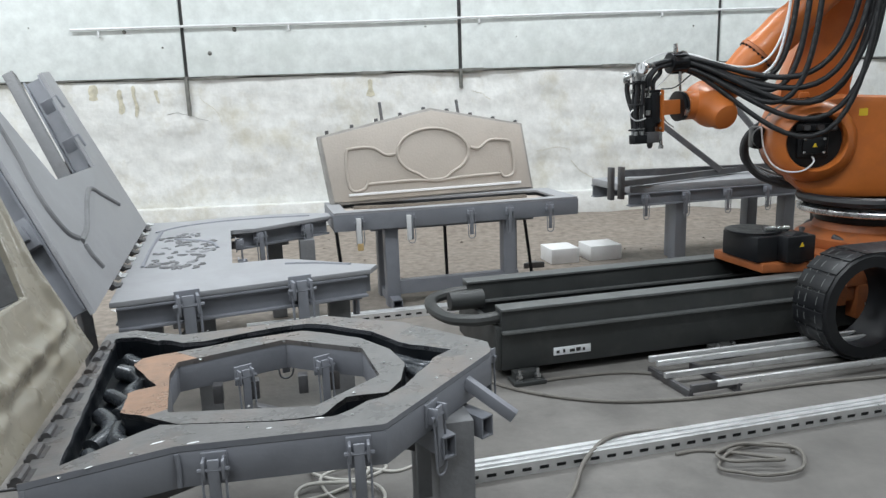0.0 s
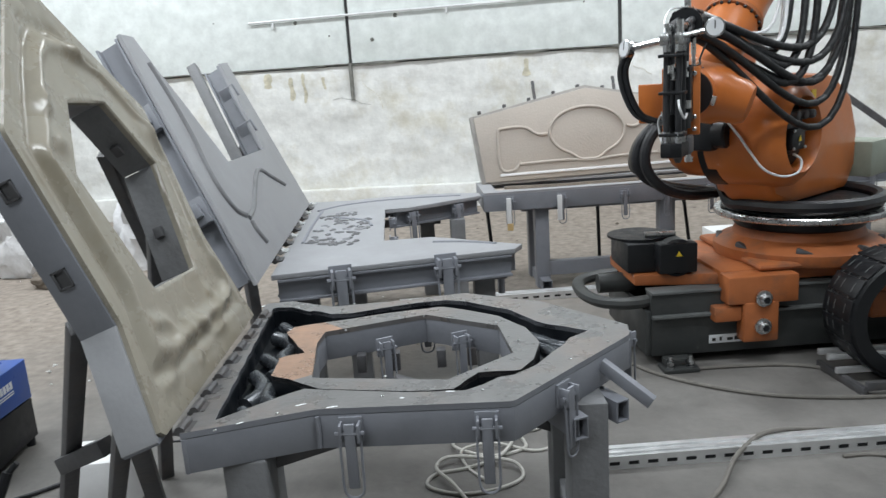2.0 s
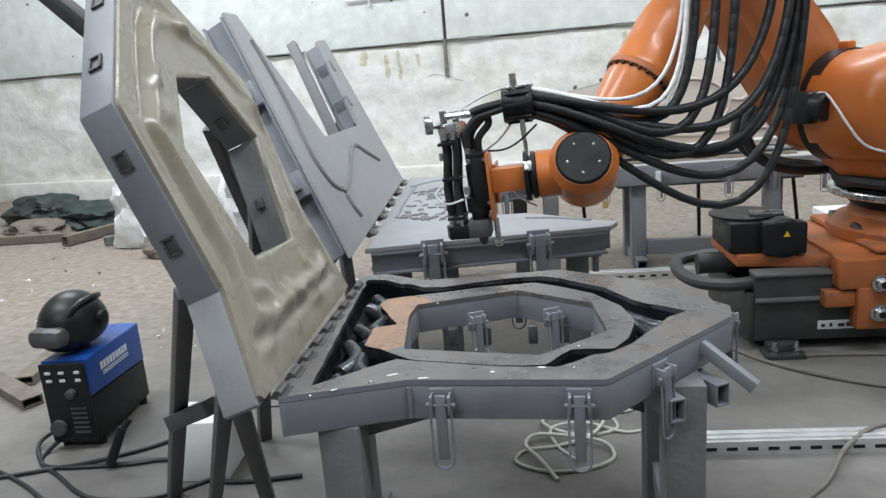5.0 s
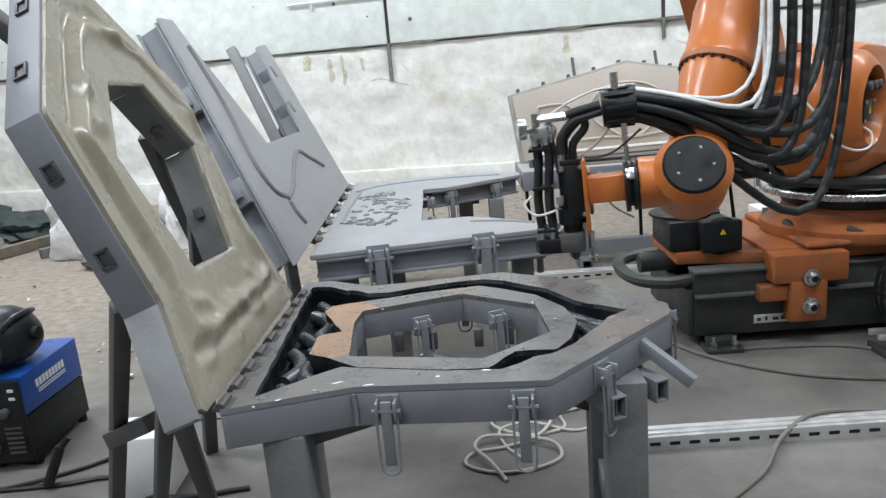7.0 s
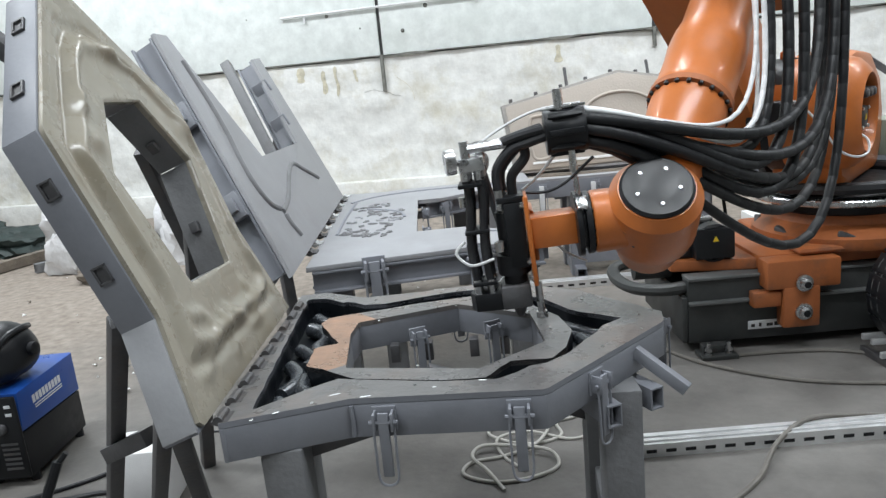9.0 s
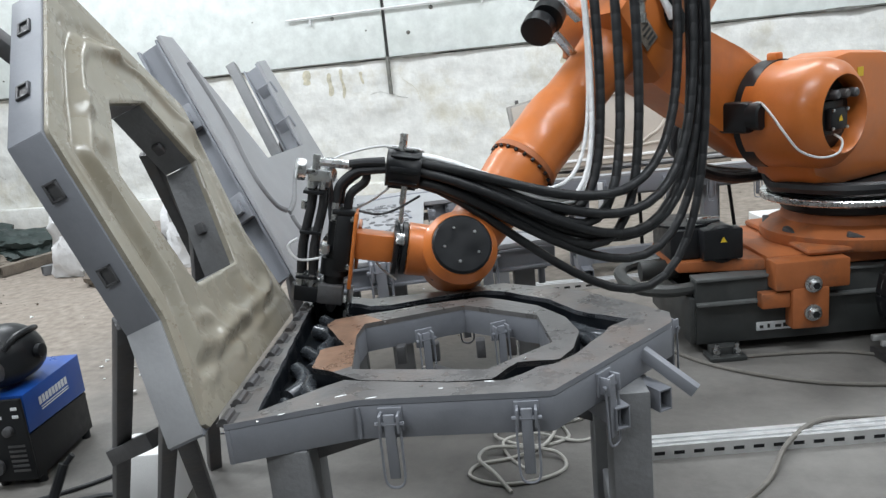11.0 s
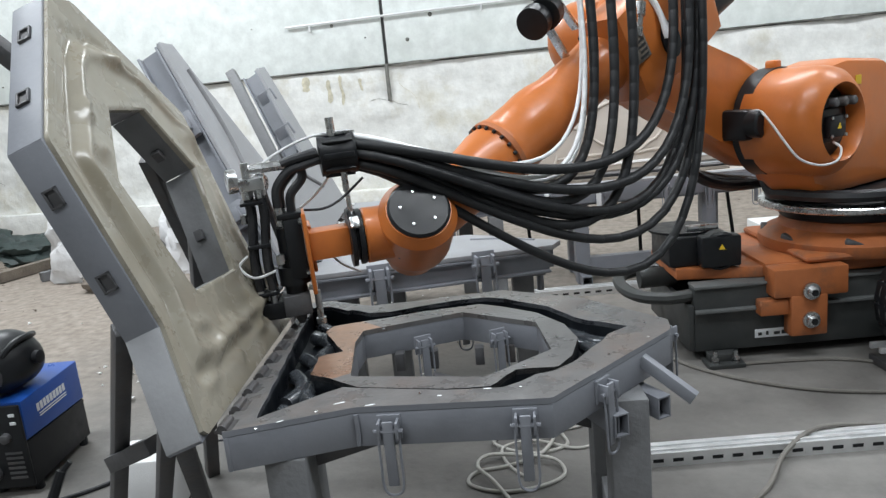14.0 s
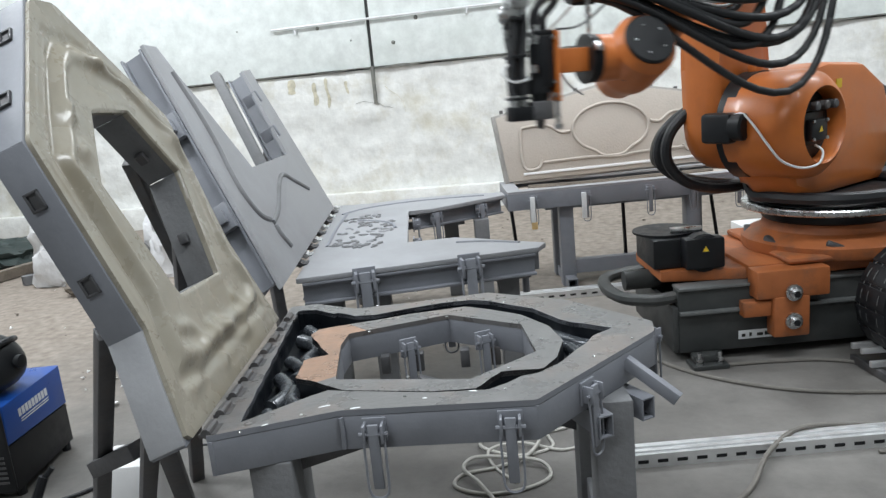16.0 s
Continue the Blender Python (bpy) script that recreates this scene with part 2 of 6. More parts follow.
def spline(pts, k=8, closed=False):
    pts = [Vector(p) for p in pts]
    n = len(pts)
    out = []
    for i in range(n if closed else n - 1):
        if closed:
            p0, p1, p2, p3 = (pts[(i + j - 1) % n] for j in range(4))
        else:
            p0, p1, p2, p3 = pts[max(0, i - 1)], pts[i], pts[i + 1], pts[min(n - 1, i + 2)]
        for j in range(k):
            t = j / k
            out.append(0.5 * (2 * p1 + (p2 - p0) * t + (2 * p0 - 5 * p1 + 4 * p2 - p3) * t * t + (3 * p1 - p0 - 3 * p2 + p3) * t ** 3))
    if not closed:
        out.append(pts[-1])
    return out


def hose(bm, pts, r, seg=8, k=8, flat=1.0):
    """A tube along a smooth curve through pts."""
    path = spline(pts, k)
    rings = []
    side = None
    for i, p in enumerate(path):
        d = (path[min(i + 1, len(path) - 1)] - path[max(i - 1, 0)]).normalized()
        if side is None:
            side = d.cross(Vector((0, 0, 1)) if abs(d.z) < 0.9 else Vector((1, 0, 0))).normalized()
        side = (side - d * side.dot(d)).normalized()
        up = side.cross(d)
        rings.append([bm.verts.new(p + r * (math.cos(a) * side + flat * math.sin(a) * up)) for a in (2 * math.pi * j / seg for j in range(seg))])
    for a, b in zip(rings, rings[1:]):
        for j in range(seg):
            bm.faces.new((a[j], a[(j + 1) % seg], b[(j + 1) % seg], b[j]))
    bm.faces.new(rings[0][::-1])
    bm.faces.new(rings[-1])
    return bm


def radial(poly, cx, cy, count, phase=0.0):
    """The polygon's border met by count rays from (cx, cy)."""
    out = []
    n = len(poly)
    for i in range(count):
        a = 2 * math.pi * i / count + phase
        dx, dy = math.cos(a), math.sin(a)
        best = None
        for j in range(n):
            (x0, y0), (x1, y1) = poly[j], poly[(j + 1) % n]
            ex, ey = x1 - x0, y1 - y0
            den = dx * ey - dy * ex
            if abs(den) < 1e-9:
                continue
            s = ((x0 - cx) * ey - (y0 - cy) * ex) / den
            u = ((x0 - cx) * dy - (y0 - cy) * dx) / den
            if s > 0 and -1e-6 <= u <= 1 + 1e-6 and (best is None or s > best):
                best = s
        out.append((cx + best * dx, cy + best * dy))
    return out


def band(bm, outer, zo, inner, zi, mat_index=0):
    a = [bm.verts.new((*p, zo)) for p in outer]
    b = [bm.verts.new((*p, zi)) for p in inner]
    n = len(a)
    for i in range(n):
        f = bm.faces.new((a[i], a[(i + 1) % n], b[(i + 1) % n], b[i]))
        f.material_index = mat_index
    return bm


def annulus(bm, outer, inner, z0, z1):
    """A flat plate with a hole, given by two loops of equal count."""
    band(bm, outer, z1, inner, z1)
    band(bm, inner, z0, outer, z0)
    band(bm, outer, z0, outer, z1)
    band(bm, inner, z1, inner, z0)
    bmesh.ops.remove_doubles(bm, verts=bm.verts, dist=1e-5)
    return bm


# ---- structure ----
WALL_AT = pose(-2.78, 8.55, 0, 0, 0, 4.0)


def plaster_y(x, z):
    """The uneven face of the plaster."""
    return 0.035 * noise.noise(Vector((x * 1.1, z * 1.6, 2))) + 0.022 * noise.noise(Vector((x * 3.2, z * 5, 5))) + 0.012 * abs(noise.noise(Vector((x * 7, z * 9, 8)))) - 0.03


def build_wall_marks(wall):
    rnd = random.Random(17)
    for k in range(9):
        x, z, a = -6.0 + 11 * rnd.random(), 0.45 + 1.2 * rnd.random(), rnd.gauss(0, 0.35)
        n, pts = 5 + int(6 * rnd.random()), []
        for i in range(n):
            pts.append((x, plaster_y(x, z) - 0.004, z))
            a += rnd.gauss(0, 0.28)
            x, z = x + 0.06 * math.cos(a), z + 0.06 * math.sin(a)
        bm = BM()
        hose(bm, pts, 0.0012 + 0.0015 * rnd.random(), 5, 3)
        part("hairline_crack", bm, STAIN if k % 3 else CRACK, wall)
    # yellow drips under the mortar line
    for cx, top, low, w in ((-0.76, 1.72, 1.44, 0.05), (-0.60, 1.76, 1.40, 0.035), (-1.05, 1.78, 1.60, 0.09), (-0.35, 1.7, 1.55, 0.03), (-3.6, 1.75, 1.5, 0.06), (2.1, 1.75, 1.55, 0.05)):
        bm = BM()
        rows = []
        for i in range(15):
            z = top + (low - top) * i / 14
            h = w * (0.4 + 0.9 * abs(noise.noise(Vector((cx * 3, z * 8, 1))))) * (1.0 if 0 < i < 14 else 0.2)
            c = cx + 0.03 * noise.noise(Vector((cx, z * 6, 4)))
            rows.append([bm.verts.new((x, min(plaster_y(x, z), plaster_y(x + 0.02, z), plaster_y(x, z + 0.02)) - 0.004, z)) for x in (c - h, c - h * 0.3, c + h * 0.4, c + h)])
        for a, b in zip(rows, rows[1:]):
            for j in range(3):
                bm.faces.new((a[j], a[j + 1], b[j + 1], b[j]))
        part("damp_stain", bm, STAIN, wall, "yellowish damp stain")


def build_room():
    bm = BM()
    bmesh.ops.create_grid(bm, x_segments=60, y_segments=60, size=13)
    for v in bm.verts:
        v.co.z = 0.0
        # the trodden earth rises a little towards the long wall
        d = max(0.0, v.co.y - 7.3 - 0.07 * v.co.x)
        v.co.z = min(0.12, 0.12 * d) * (0.6 + 0.8 * noise.noise(v.co * 0.9))
        v.co.z = max(0.0, v.co.z)
    single("floor", bm, FLOOR, pose(0, 0, 0), "dusty grey concrete floor with brown earth near the wall", "floor", kind="structure")
    wall = thing("wall_north", WALL_AT, "whitewashed panel wall with dark joints and rough plaster below", "wall", kind="structure")
    # rough plaster base, its face uneven
    bm = BM()
    nx, nz = 260, 40
    grid = []
    for i in range(nx + 1):
        col = []
        for k in range(nz + 1):
            x, z = -9 + 20 * i / nx, -0.05 + 1.86 * k / nz
            col.append(bm.verts.new((x, plaster_y(x, z), z)))
        grid.append(col)
    for i in range(nx):
        for k in range(nz):
            bm.faces.new((grid[i][k], grid[i + 1][k], grid[i + 1][k + 1], grid[i][k + 1]))
    box(bm, -9, 11, 0.04, 0.3, -0.05, 1.81)
    part("plaster_base", bm, PLASTER, wall, "uneven whitewashed plaster")
    for x, x_end in ((-9.51, 0.0), (0.0, 3.17), (3.17, 6.34), (6.34, 9.51)):
        for z0, z1 in ((1.835, 3.9), (3.92, 5.72)):
            bm = BM()
            box(bm, x + 0.022, x_end - 0.022, -0.035, 0.25, z0, z1, 0.008)
            part("panel", bm, PANEL, wall)
    bm = BM()
    box(bm, -9.4, 11, 0.0, 0.24, 1.81, 5.72)
    part("joint_backing", bm, JOINT, wall, "dark recessed joints between panels")
    # the joints run on a little into the plaster
    for x, z in ((0.0, 1.40), (3.17, 1.62), (6.34, 1.55)):
        bm = BM()
        box(bm, x - 0.019, x + 0.019, -0.072, 0.0, z, 1.84, 0.004)
        part("joint_strip", bm, CRACK, wall)
    # the broken mortar line under the panels
    bm = BM()
    path = [Vector((-8.8 + 0.12 * i, -0.052, 1.825 + 0.016 * noise.noise(Vector((i * 0.37, 0, 3))))) for i in range(162)]
    for a, b in zip(path, path[1:]):
        w = 0.005 + 0.022 * max(0.0, noise.noise(Vector((a.x * 1.7, 7, 1))))
        vs = [bm.verts.new(p) for p in (a + Vector((0, -0.012, -w)), b + Vector((0, -0.012, -w)), b + Vector((0, -0.012, w)), a + Vector((0, -0.012, w)))]
        f = bm.faces.new(vs)
        r = bmesh.ops.extrude_face_region(bm, geom=[f])
        bmesh.ops.translate(bm, vec=(0, 0.05, 0), verts=[v for v in r["geom"] if isinstance(v, bmesh.types.BMVert)])
    part("mortar_line", bm, CRACK, wall, "dark broken mortar line")
    # anchor stubs and chipped spots
    rnd = random.Random(4)
    for k in range(44):
        bm = BM()
        x, z = -8 + 17.5 * rnd.random(), 1.95 + 1.6 * rnd.random()
        r = 0.008 + 0.02 * rnd.random() ** 2
        turned(bm, [(r, 0), (r * 0.8, 0.012), (r * 0.3, 0.02)], pose(x, -0.034, z, 90, 0, 0), 7)
        part("anchor_stub", bm, CRACK, wall)
    build_wall_marks(wall)
    # side and rear walls, ceiling
    for nm, x0, x1, y0, y1 in (("wall_west", -12.2, -12.0, -9, 9.5), ("wall_east", 9.0, 9.2, -9, 10), ("wall_south", -12.0, 9.0, -9.2, -9.0)):
        bm = BM()
        box(bm, x0, x1, y0, y1, 0, 5.9)
        single(nm, bm, PLAINWALL, pose(0, 0, 0), "plain pale hall wall", "wall", kind="structure")
    bm = BM()
    box(bm, -12.2, 9.2, -9.2, 10.2, 5.9, 6.1)
    single("ceiling", bm, PLAINWALL, pose(0, 0, 0), "plain pale hall ceiling", "ceiling", kind="structure")
    # white conduit along the wall
    bm = BM()
    hose(bm, [(-1.20, -0.07, 2.38), (0.0, -0.07, 2.39), (2.2, -0.07, 2.40), (4.4, -0.07, 2.43), (6.5, -0.07, 2.44), (8.5, -0.07, 2.45)], 0.014, 8, 4)
    for x in (-0.9, 1.2, 3.4, 5.6):
        box(bm, x - 0.01, x + 0.01, -0.085, -0.03, 2.31 + 0.012 * x, 2.37 + 0.012 * x)
    single("wall_conduit", bm, CLEARTUBE, WALL_AT, "thin white plastic conduit running along the wall", "conduit")


build_room()


# ---- moulds on their tables ----
def latch(parent, m, s=1.0, label="grey steel toggle latch"):
    """A toggle latch: plate, two ears, lever and wire loop; y- is outward, hangs down."""
    bm = BM()
    box(bm, -0.035 * s, 0.035 * s, -0.008, 0.0, -0.035 * s, 0.04 * s, 0.002, m)
    for x in (-0.03, 0.022):
        box(bm, x * s, (x + 0.008) * s, -0.045 * s, -0.006, -0.025 * s, 0.03 * s, 0.002, m)
    rod(bm, m @ Vector((-0.042 * s, -0.03 * s, 0.0)), m @ Vector((0.042 * s, -0.03 * s, 0.0)), 0.007 * s, 8)
    box(bm, -0.016 * s, 0.016 * s, -0.036 * s, -0.026 * s, -0.17 * s, 0.03 * s, 0.003, m)
    pts = [m @ Vector(p) for p in ((-0.03 * s, -0.03 * s, 0.0), (-0.03 * s, -0.034 * s, -0.09 * s), (-0.024 * s, -0.036 * s, -0.185 * s), (0.024 * s, -0.036 * s, -0.185 * s), (0.03 * s, -0.034 * s, -0.09 * s), (0.03 * s, -0.03 * s, 0.0))]
    hose(bm, pts, 0.004 * s, 6, 5)
    part("latch", bm, GREYPAINT, parent, label)


def edge_frame(a, b, f, z):
    """A pose on the side from a to b (counter-clockwise outline), its -y outward."""
    (x0, y0), (x1, y1) = a, b
    return pose(x0 + (x1 - x0) * f, y0 + (y1 - y0) * f, z, 0, 0, math.degrees(math.atan2(y1 - y0, x1 - x0)))


M1_OUT = [(-0.01, -0.465), (0.293, -0.382), (0.77, -0.412), (1.157, -0.01), (1.172, 0.075), (0.958, 0.364), (0.70, 0.535), (0.41, 0.49), (0.22, 0.475), (0.06, 0.58), (-0.035, 0.57)]
M1_CAV = [(0.055, -0.41), (0.028, 0.05), (0.002, 0.517), (0.078, 0.502), (0.135, 0.432), (0.17, 0.442), (0.228, 0.387), (0.299, 0.381), (0.415, 0.421), (0.534, 0.455), (0.634, 0.461), (0.703, 0.426), (0.748, 0.379), (0.836, 0.301), (0.909, 0.161), (0.938, 0.125), (0.977, 0.104), (1.044, 0.044), (0.981, -0.006), (0.945, -0.069), (0.905, -0.122), (0.855, -0.196), (0.789, -0.253), (0.745, -0.262), (0.705, -0.302), (0.654, -0.33), (0.513, -0.318), (0.366, -0.283), (0.28, -0.262), (0.242, -0.25), (0.204, -0.278), (0.144, -0.309), (0.123, -0.346)]
M1_INN = [(0.281, -0.252), (0.513, -0.306), (0.627, -0.312), (0.697, -0.214), (0.757, -0.215), (0.808, -0.218), (0.855, -0.146), (0.89, -0.018), (0.867, 0.116), (0.794, 0.251), (0.687, 0.344), (0.613, 0.395), (0.418, 0.362), (0.305, 0.326), (0.193, 0.30), (0.12, 0.275), (0.105, 0.226), (0.158, 0.106), (0.198, 0.024), (0.15, 0.012), (0.128, -0.008), (0.133, -0.076), (0.13, -0.138), (0.183, -0.169), (0.229, -0.209)]
M1_HOLE = [(0.25, -0.174), (0.615, -0.248), (0.805, -0.09), (0.785, 0.154), (0.554, 0.317), (0.233, 0.206), (0.222, 0.10)]


def build_mould_one():
    m = pose(-1.01, 1.765, 0, 0, 0, 12.2)
    t = thing("casting_mould", m, "grey steel casting mould with black cavity on square legs", "mould", "casting moulds")
    n = 240
    cx, cy = 0.48, 0.0
    out, cav, inn, hole = (radial(p, cx, cy, n) for p in (M1_OUT, M1_CAV, M1_INN, M1_HOLE))
    # ornamental edge of the cavity
    def wavy(loop, amp, lo, hi):
        res = []
        for i, (x, y) in enumerate(loop):
            k = 1 + amp * math.sin(i * 0.7) * (1 if (x < lo or x > hi or (0.55 < x < 0.8 and y < 0)) else 0)
            res.append((cx + (x - cx) * k, cy + (y - cy) * k))
        return res
    cav2, inn2 = wavy(cav, 0.003, 0.22, 0.9), wavy(inn, 0.004, 0.20, 0.9)
    bm = BM()
    annulus(bm, out, cav2, 0.735, 0.75)
    ob = part("rim_plate", bm, [MOULDTOP, GREYPAINT], t, "worn waxed steel rim")
    for p in ob.data.polygons:
        if abs(p.normal.z) < 0.5:
            p.material_index = 1
    bm = BM()
    band(bm, cav2, 0.7485, [(x, y) for x, y in cav2], 0.678)
    mid = [(0.5 * a[0] + 0.5 * b[0], 0.5 * a[1] + 0.5 * b[1]) for a, b in zip(cav2, inn2)]
    band(bm, cav2, 0.678, mid, 0.672)
    band(bm, mid, 0.672, inn2, 0.680)
    band(bm, inn2, 0.680, inn2, 0.7465)
    bmesh.ops.remove_doubles(bm, verts=bm.verts, dist=1e-5)
    part("cavity", bm, CAVITY, t, "glossy black moulding cavity")
    # scrolls lying in the cavity
    for pts, r in (([(0.05, 0.43), (0.10, 0.36), (0.16, 0.33), (0.20, 0.32)], 0.020), ([(0.05, 0.31), (0.10, 0.26), (0.13, 0.18), (0.11, 0.10), (0.15, 0.055)], 0.023), ([(0.05, 0.13), (0.09, 0.08), (0.12, 0.03), (0.10, -0.03)], 0.019), ([(0.055, -0.02), (0.09, -0.08), (0.10, -0.15), (0.075, -0.22)], 0.021), ([(0.12, -0.12), (0.125, -0.19), (0.16, -0.235), (0.21, -0.24)], 0.021), ([(0.075, -0.25), (0.10, -0.31), (0.14, -0.30)], 0.018), ([(0.07, -0.36), (0.09, -0.30), (0.12, -0.26)], 0.013),
                   ([(0.87, 0.19), (0.92, 0.12), (0.96, 0.07), (1.0, 0.05)], 0.019), ([(0.92, 0.03), (0.935, -0.03), (0.915, -0.09), (0.87, -0.16)], 0.021), ([(0.71, -0.25), (0.76, -0.235), (0.82, -0.21)], 0.016), ([(0.66, 0.42), (0.71, 0.385), (0.76, 0.335)], 0.018), ([(0.21, 0.345), (0.27, 0.352), (0.33, 0.358)], 0.015), ([(0.90, 0.10), (0.93, 0.075), (0.955, 0.03), (0.95, -0.02)], 0.013)):
        bm = BM()
        hose(bm, [(x, y, 0.676 + r) for x, y in pts], r * 1.1, 14, 8)
        part("scroll", bm, SCROLL, t, "dark cast scroll in the cavity")
    bm = BM()
    annulus(bm, inn2, hole, 0.732, 0.7475)
    ob = part("core_plate", bm, [MOULDTOP, COPPER], t, "waxed core plate, coppery by the hinge")
    for p in ob.data.polygons:
        c = p.center
        if c.x < 0.275 + 0.03 * math.sin(c.y * 20) and c.y > -0.17 and c.z > 0.74:
            p.material_index = 1
    # side walls round the rim and the opening
    k = len(M1_OUT)
    for i in range(k):
        a, b = M1_OUT[i], M1_OUT[(i + 1) % k]
        if (a[0] - b[0]) ** 2 + (a[1] - b[1]) ** 2 < 0.02:
            continue
        bm = BM()
        d = math.hypot(b[0] - a[0], b[1] - a[1])
        box(bm, 0, d, 0, 0.012, 0.645, 0.734, 0.003, edge_frame(a, b, 0, 0))
        part("side_wall", bm, GREYPAINT, t)
    bm = BM()
    box(bm, -0.004, 0.086 + 0.004, 0, 0.012, 0.645, 0.734, 0.003, edge_frame(M1_OUT[3], M1_OUT[4], 0, 0))
    part("nose_plate", bm, GREYPAINT, t)
    k = len(M1_HOLE)
    for i in range(k):
        a, b = M1_HOLE[i], M1_HOLE[(i + 1) % k]
        bm = BM()
        d = math.hypot(b[0] - a[0], b[1] - a[1])
        box(bm, -0.004, d + 0.004, -0.012, -0.001, 0.65, 0.7445, 0.002, edge_frame(a, b, 0, 0))
        part("opening_wall", bm, GREYPAINT, t)
    # bottom ribs seen through the opening
    for x in (0.34, 0.45, 0.6, 0.7):
        bm = BM()
        box(bm, x - 0.015, x + 0.015, 0.2, 0.24, 0.60, 0.66, 0.003)
        part("stud", bm, DARKSTEEL, t)
    # latches on the outside and inside the opening
    for a, b, f in ((1, 2, 0.17), (1, 2, 0.86), (2, 3, 0.36), (4, 5, 0.06), (5, 6, 0.5), (6, 7, 0.5)):
        latch(t, edge_frame(M1_OUT[a], M1_OUT[b], f, 0.695), 0.85)
    for x, y, r in ((0.42, 0.19, 0), (0.66, 0.2, 0)):
        latch(t, pose(x, y, 0.69, 0, 0, 24), 0.8)
    # weld seams and bolt heads on the rim
    bm = BM()
    hose(bm, [(0.293, -0.385, 0.65), (0.295, -0.386, 0.69), (0.293, -0.385, 0.732)], 0.006, 6, 5)
    part("weld_seam", bm, GREYPAINT, t)
    for x, y in ((0.07, -0.46), (0.2, -0.39), (0.45, -0.33), (0.7, -0.335), (0.95, -0.17), (1.08, -0.06), (1.1, 0.06), (0.96, 0.25), (0.75, 0.4), (0.5, 0.49), (0.3, 0.49), (0.1, 0.485), (0.45, -0.205), (0.72, -0.2), (0.83, 0.0), (0.78, 0.17), (0.55, 0.29), (0.3, 0.2)):
        bm = BM()
        turned(bm, [(0.0045, 0), (0.0045, 0.0015), (0.003, 0.0025)], pose(x, y, 0.75), 8)
        part("rivet", bm, STEEL, t, "bright flush screw head")
    # wax smears
    for x, y, l, a in ((0.33, -0.375, 0.018, 10), (0.5, -0.35, 0.008, 0), (0.25, -0.35, 0.02, 20), (0.62, -0.33, 0.015, -8), (0.12, -0.43, 0.012, 30)):
        bm = BM()
        turned(bm, [(1, 0), (0.9, 0.02), (0.4, 0.03)], pose(x, y, 0.75, 0, 0, a) @ Matrix.Diagonal((l * 0.8, 0.003, 0.03, 1)), 10)
        part("wax_smear", bm, PRINT, t, "dried pale wax smear")
    # frame below, square legs, tie beams
    for x, y in ((0.115, -0.375), (0.985, -0.185), (-0.02, 0.22), (0.985, 0.14)):
        bm = BM()
        box(bm, x - 0.052, x + 0.052, y - 0.052, y + 0.052, 0.0, 0.645, 0.006)
        part("leg", bm, GREYDARK, t)
    for x, y in ((0.115, -0.375), (0.985, -0.185), (-0.02, 0.22), (0.985, 0.14)):
        bm = BM()
        box(bm, x - 0.08, x + 0.08, y - 0.08, y + 0.08, 0.0, 0.012, 0.002)
        part("foot_plate", bm, GREYDARK, t)
    for a, b in (((0.14, -0.35, 0.045), (0.93, -0.15, 0.045)), ((0.09, -0.31, 0.06), (-0.01, 0.18, 0.06)), ((0.967, -0.10, 0.2), (0.983, 0.1, 0.2))):
        bm = BM()
        bar(bm, a, b, 0.06, 0.08)
        part("tie_beam", bm, GREYDARK, t)
    for a, b in (((0.12, -0.31, 0.58), (0.42, -0.22, 0.62)), ((0.45, 0.07, 0.62), (0.96, 0.14, 0.40)), ((0.13, -0.1, 0.61), (0.9, -0.1, 0.61))):
        bm = BM()
        bar(bm, a, b, 0.04, 0.04)
        part("brace", bm, DARKSTEEL, t)
    # open square tubes that stick out by the leg at the nose
    for a, b in (((0.86, -0.05, 0.60), (0.955, -0.285, 0.60)), ((0.98, 0.0, 0.60), (1.085, -0.20, 0.60))):
        bm = BM()
        bar(bm, a, b, 0.042, 0.062, wall=0.004)
        part("square_tube", bm, GREYPAINT, t, "open grey square tube")
    bm = BM()
    bar(bm, (1.045, -0.12, 0.71), (1.165, -0.20, 0.62), 0.026, 0.034)
    part("handle_bar", bm, GREYPAINT, t)
    # hinges
    for i in range(9):
        y = -0.43 + 0.107 * i
        bm = BM()
        rod(bm, (-0.012, y - 0.03, 0.752), (-0.012, y + 0.03, 0.752), 0.012, 10)
        box(bm, -0.03, 0.012, y - 0.028, y + 0.028, 0.742, 0.751)
        part("hinge", bm, DARKSTEEL, t)
    # ---- the raised lid
    lid = pose(-1.06, 1.765, 0.746, 0, 0, 12.9) @ Matrix.Rotation(radians(-110.6), 4, "Y")
    L = thing("mould_lid", lid, "raised mould lid lined with glossy beige resin", "mould lid", "mould lids")
    # in the lid's own space x runs up the lid, z is its back (away from the resin face)
    outl = [(0.0, -0.49), (0.27, -0.389), (0.766, -0.404), (1.15, -0.03), (1.15, 0.09), (0.79, 0.445), (0.33, 0.375), (0.0, 0.44)]
    win = [(0.288, -0.149), (0.625, -0.22), (0.82, -0.058), (0.813, 0.159), (0.604, 0.292), (0.268, 0.162)]
    LID_KNOTS = ((0.975, 0.107, 0.045, 0.024), (0.99, 0.09, 0.018, -0.018), (0.817, -0.193, 0.035, 0.022), (0.817, -0.193, 0.015, -0.018), (0.717, -0.228, 0.04, 0.018), (0.706, 0.334, 0.05, 0.016), (1.057, -0.055, 0.02, -0.012), (1.015, 0.034, 0.018, -0.012), (0.09, 0.137, 0.05, 0.010))
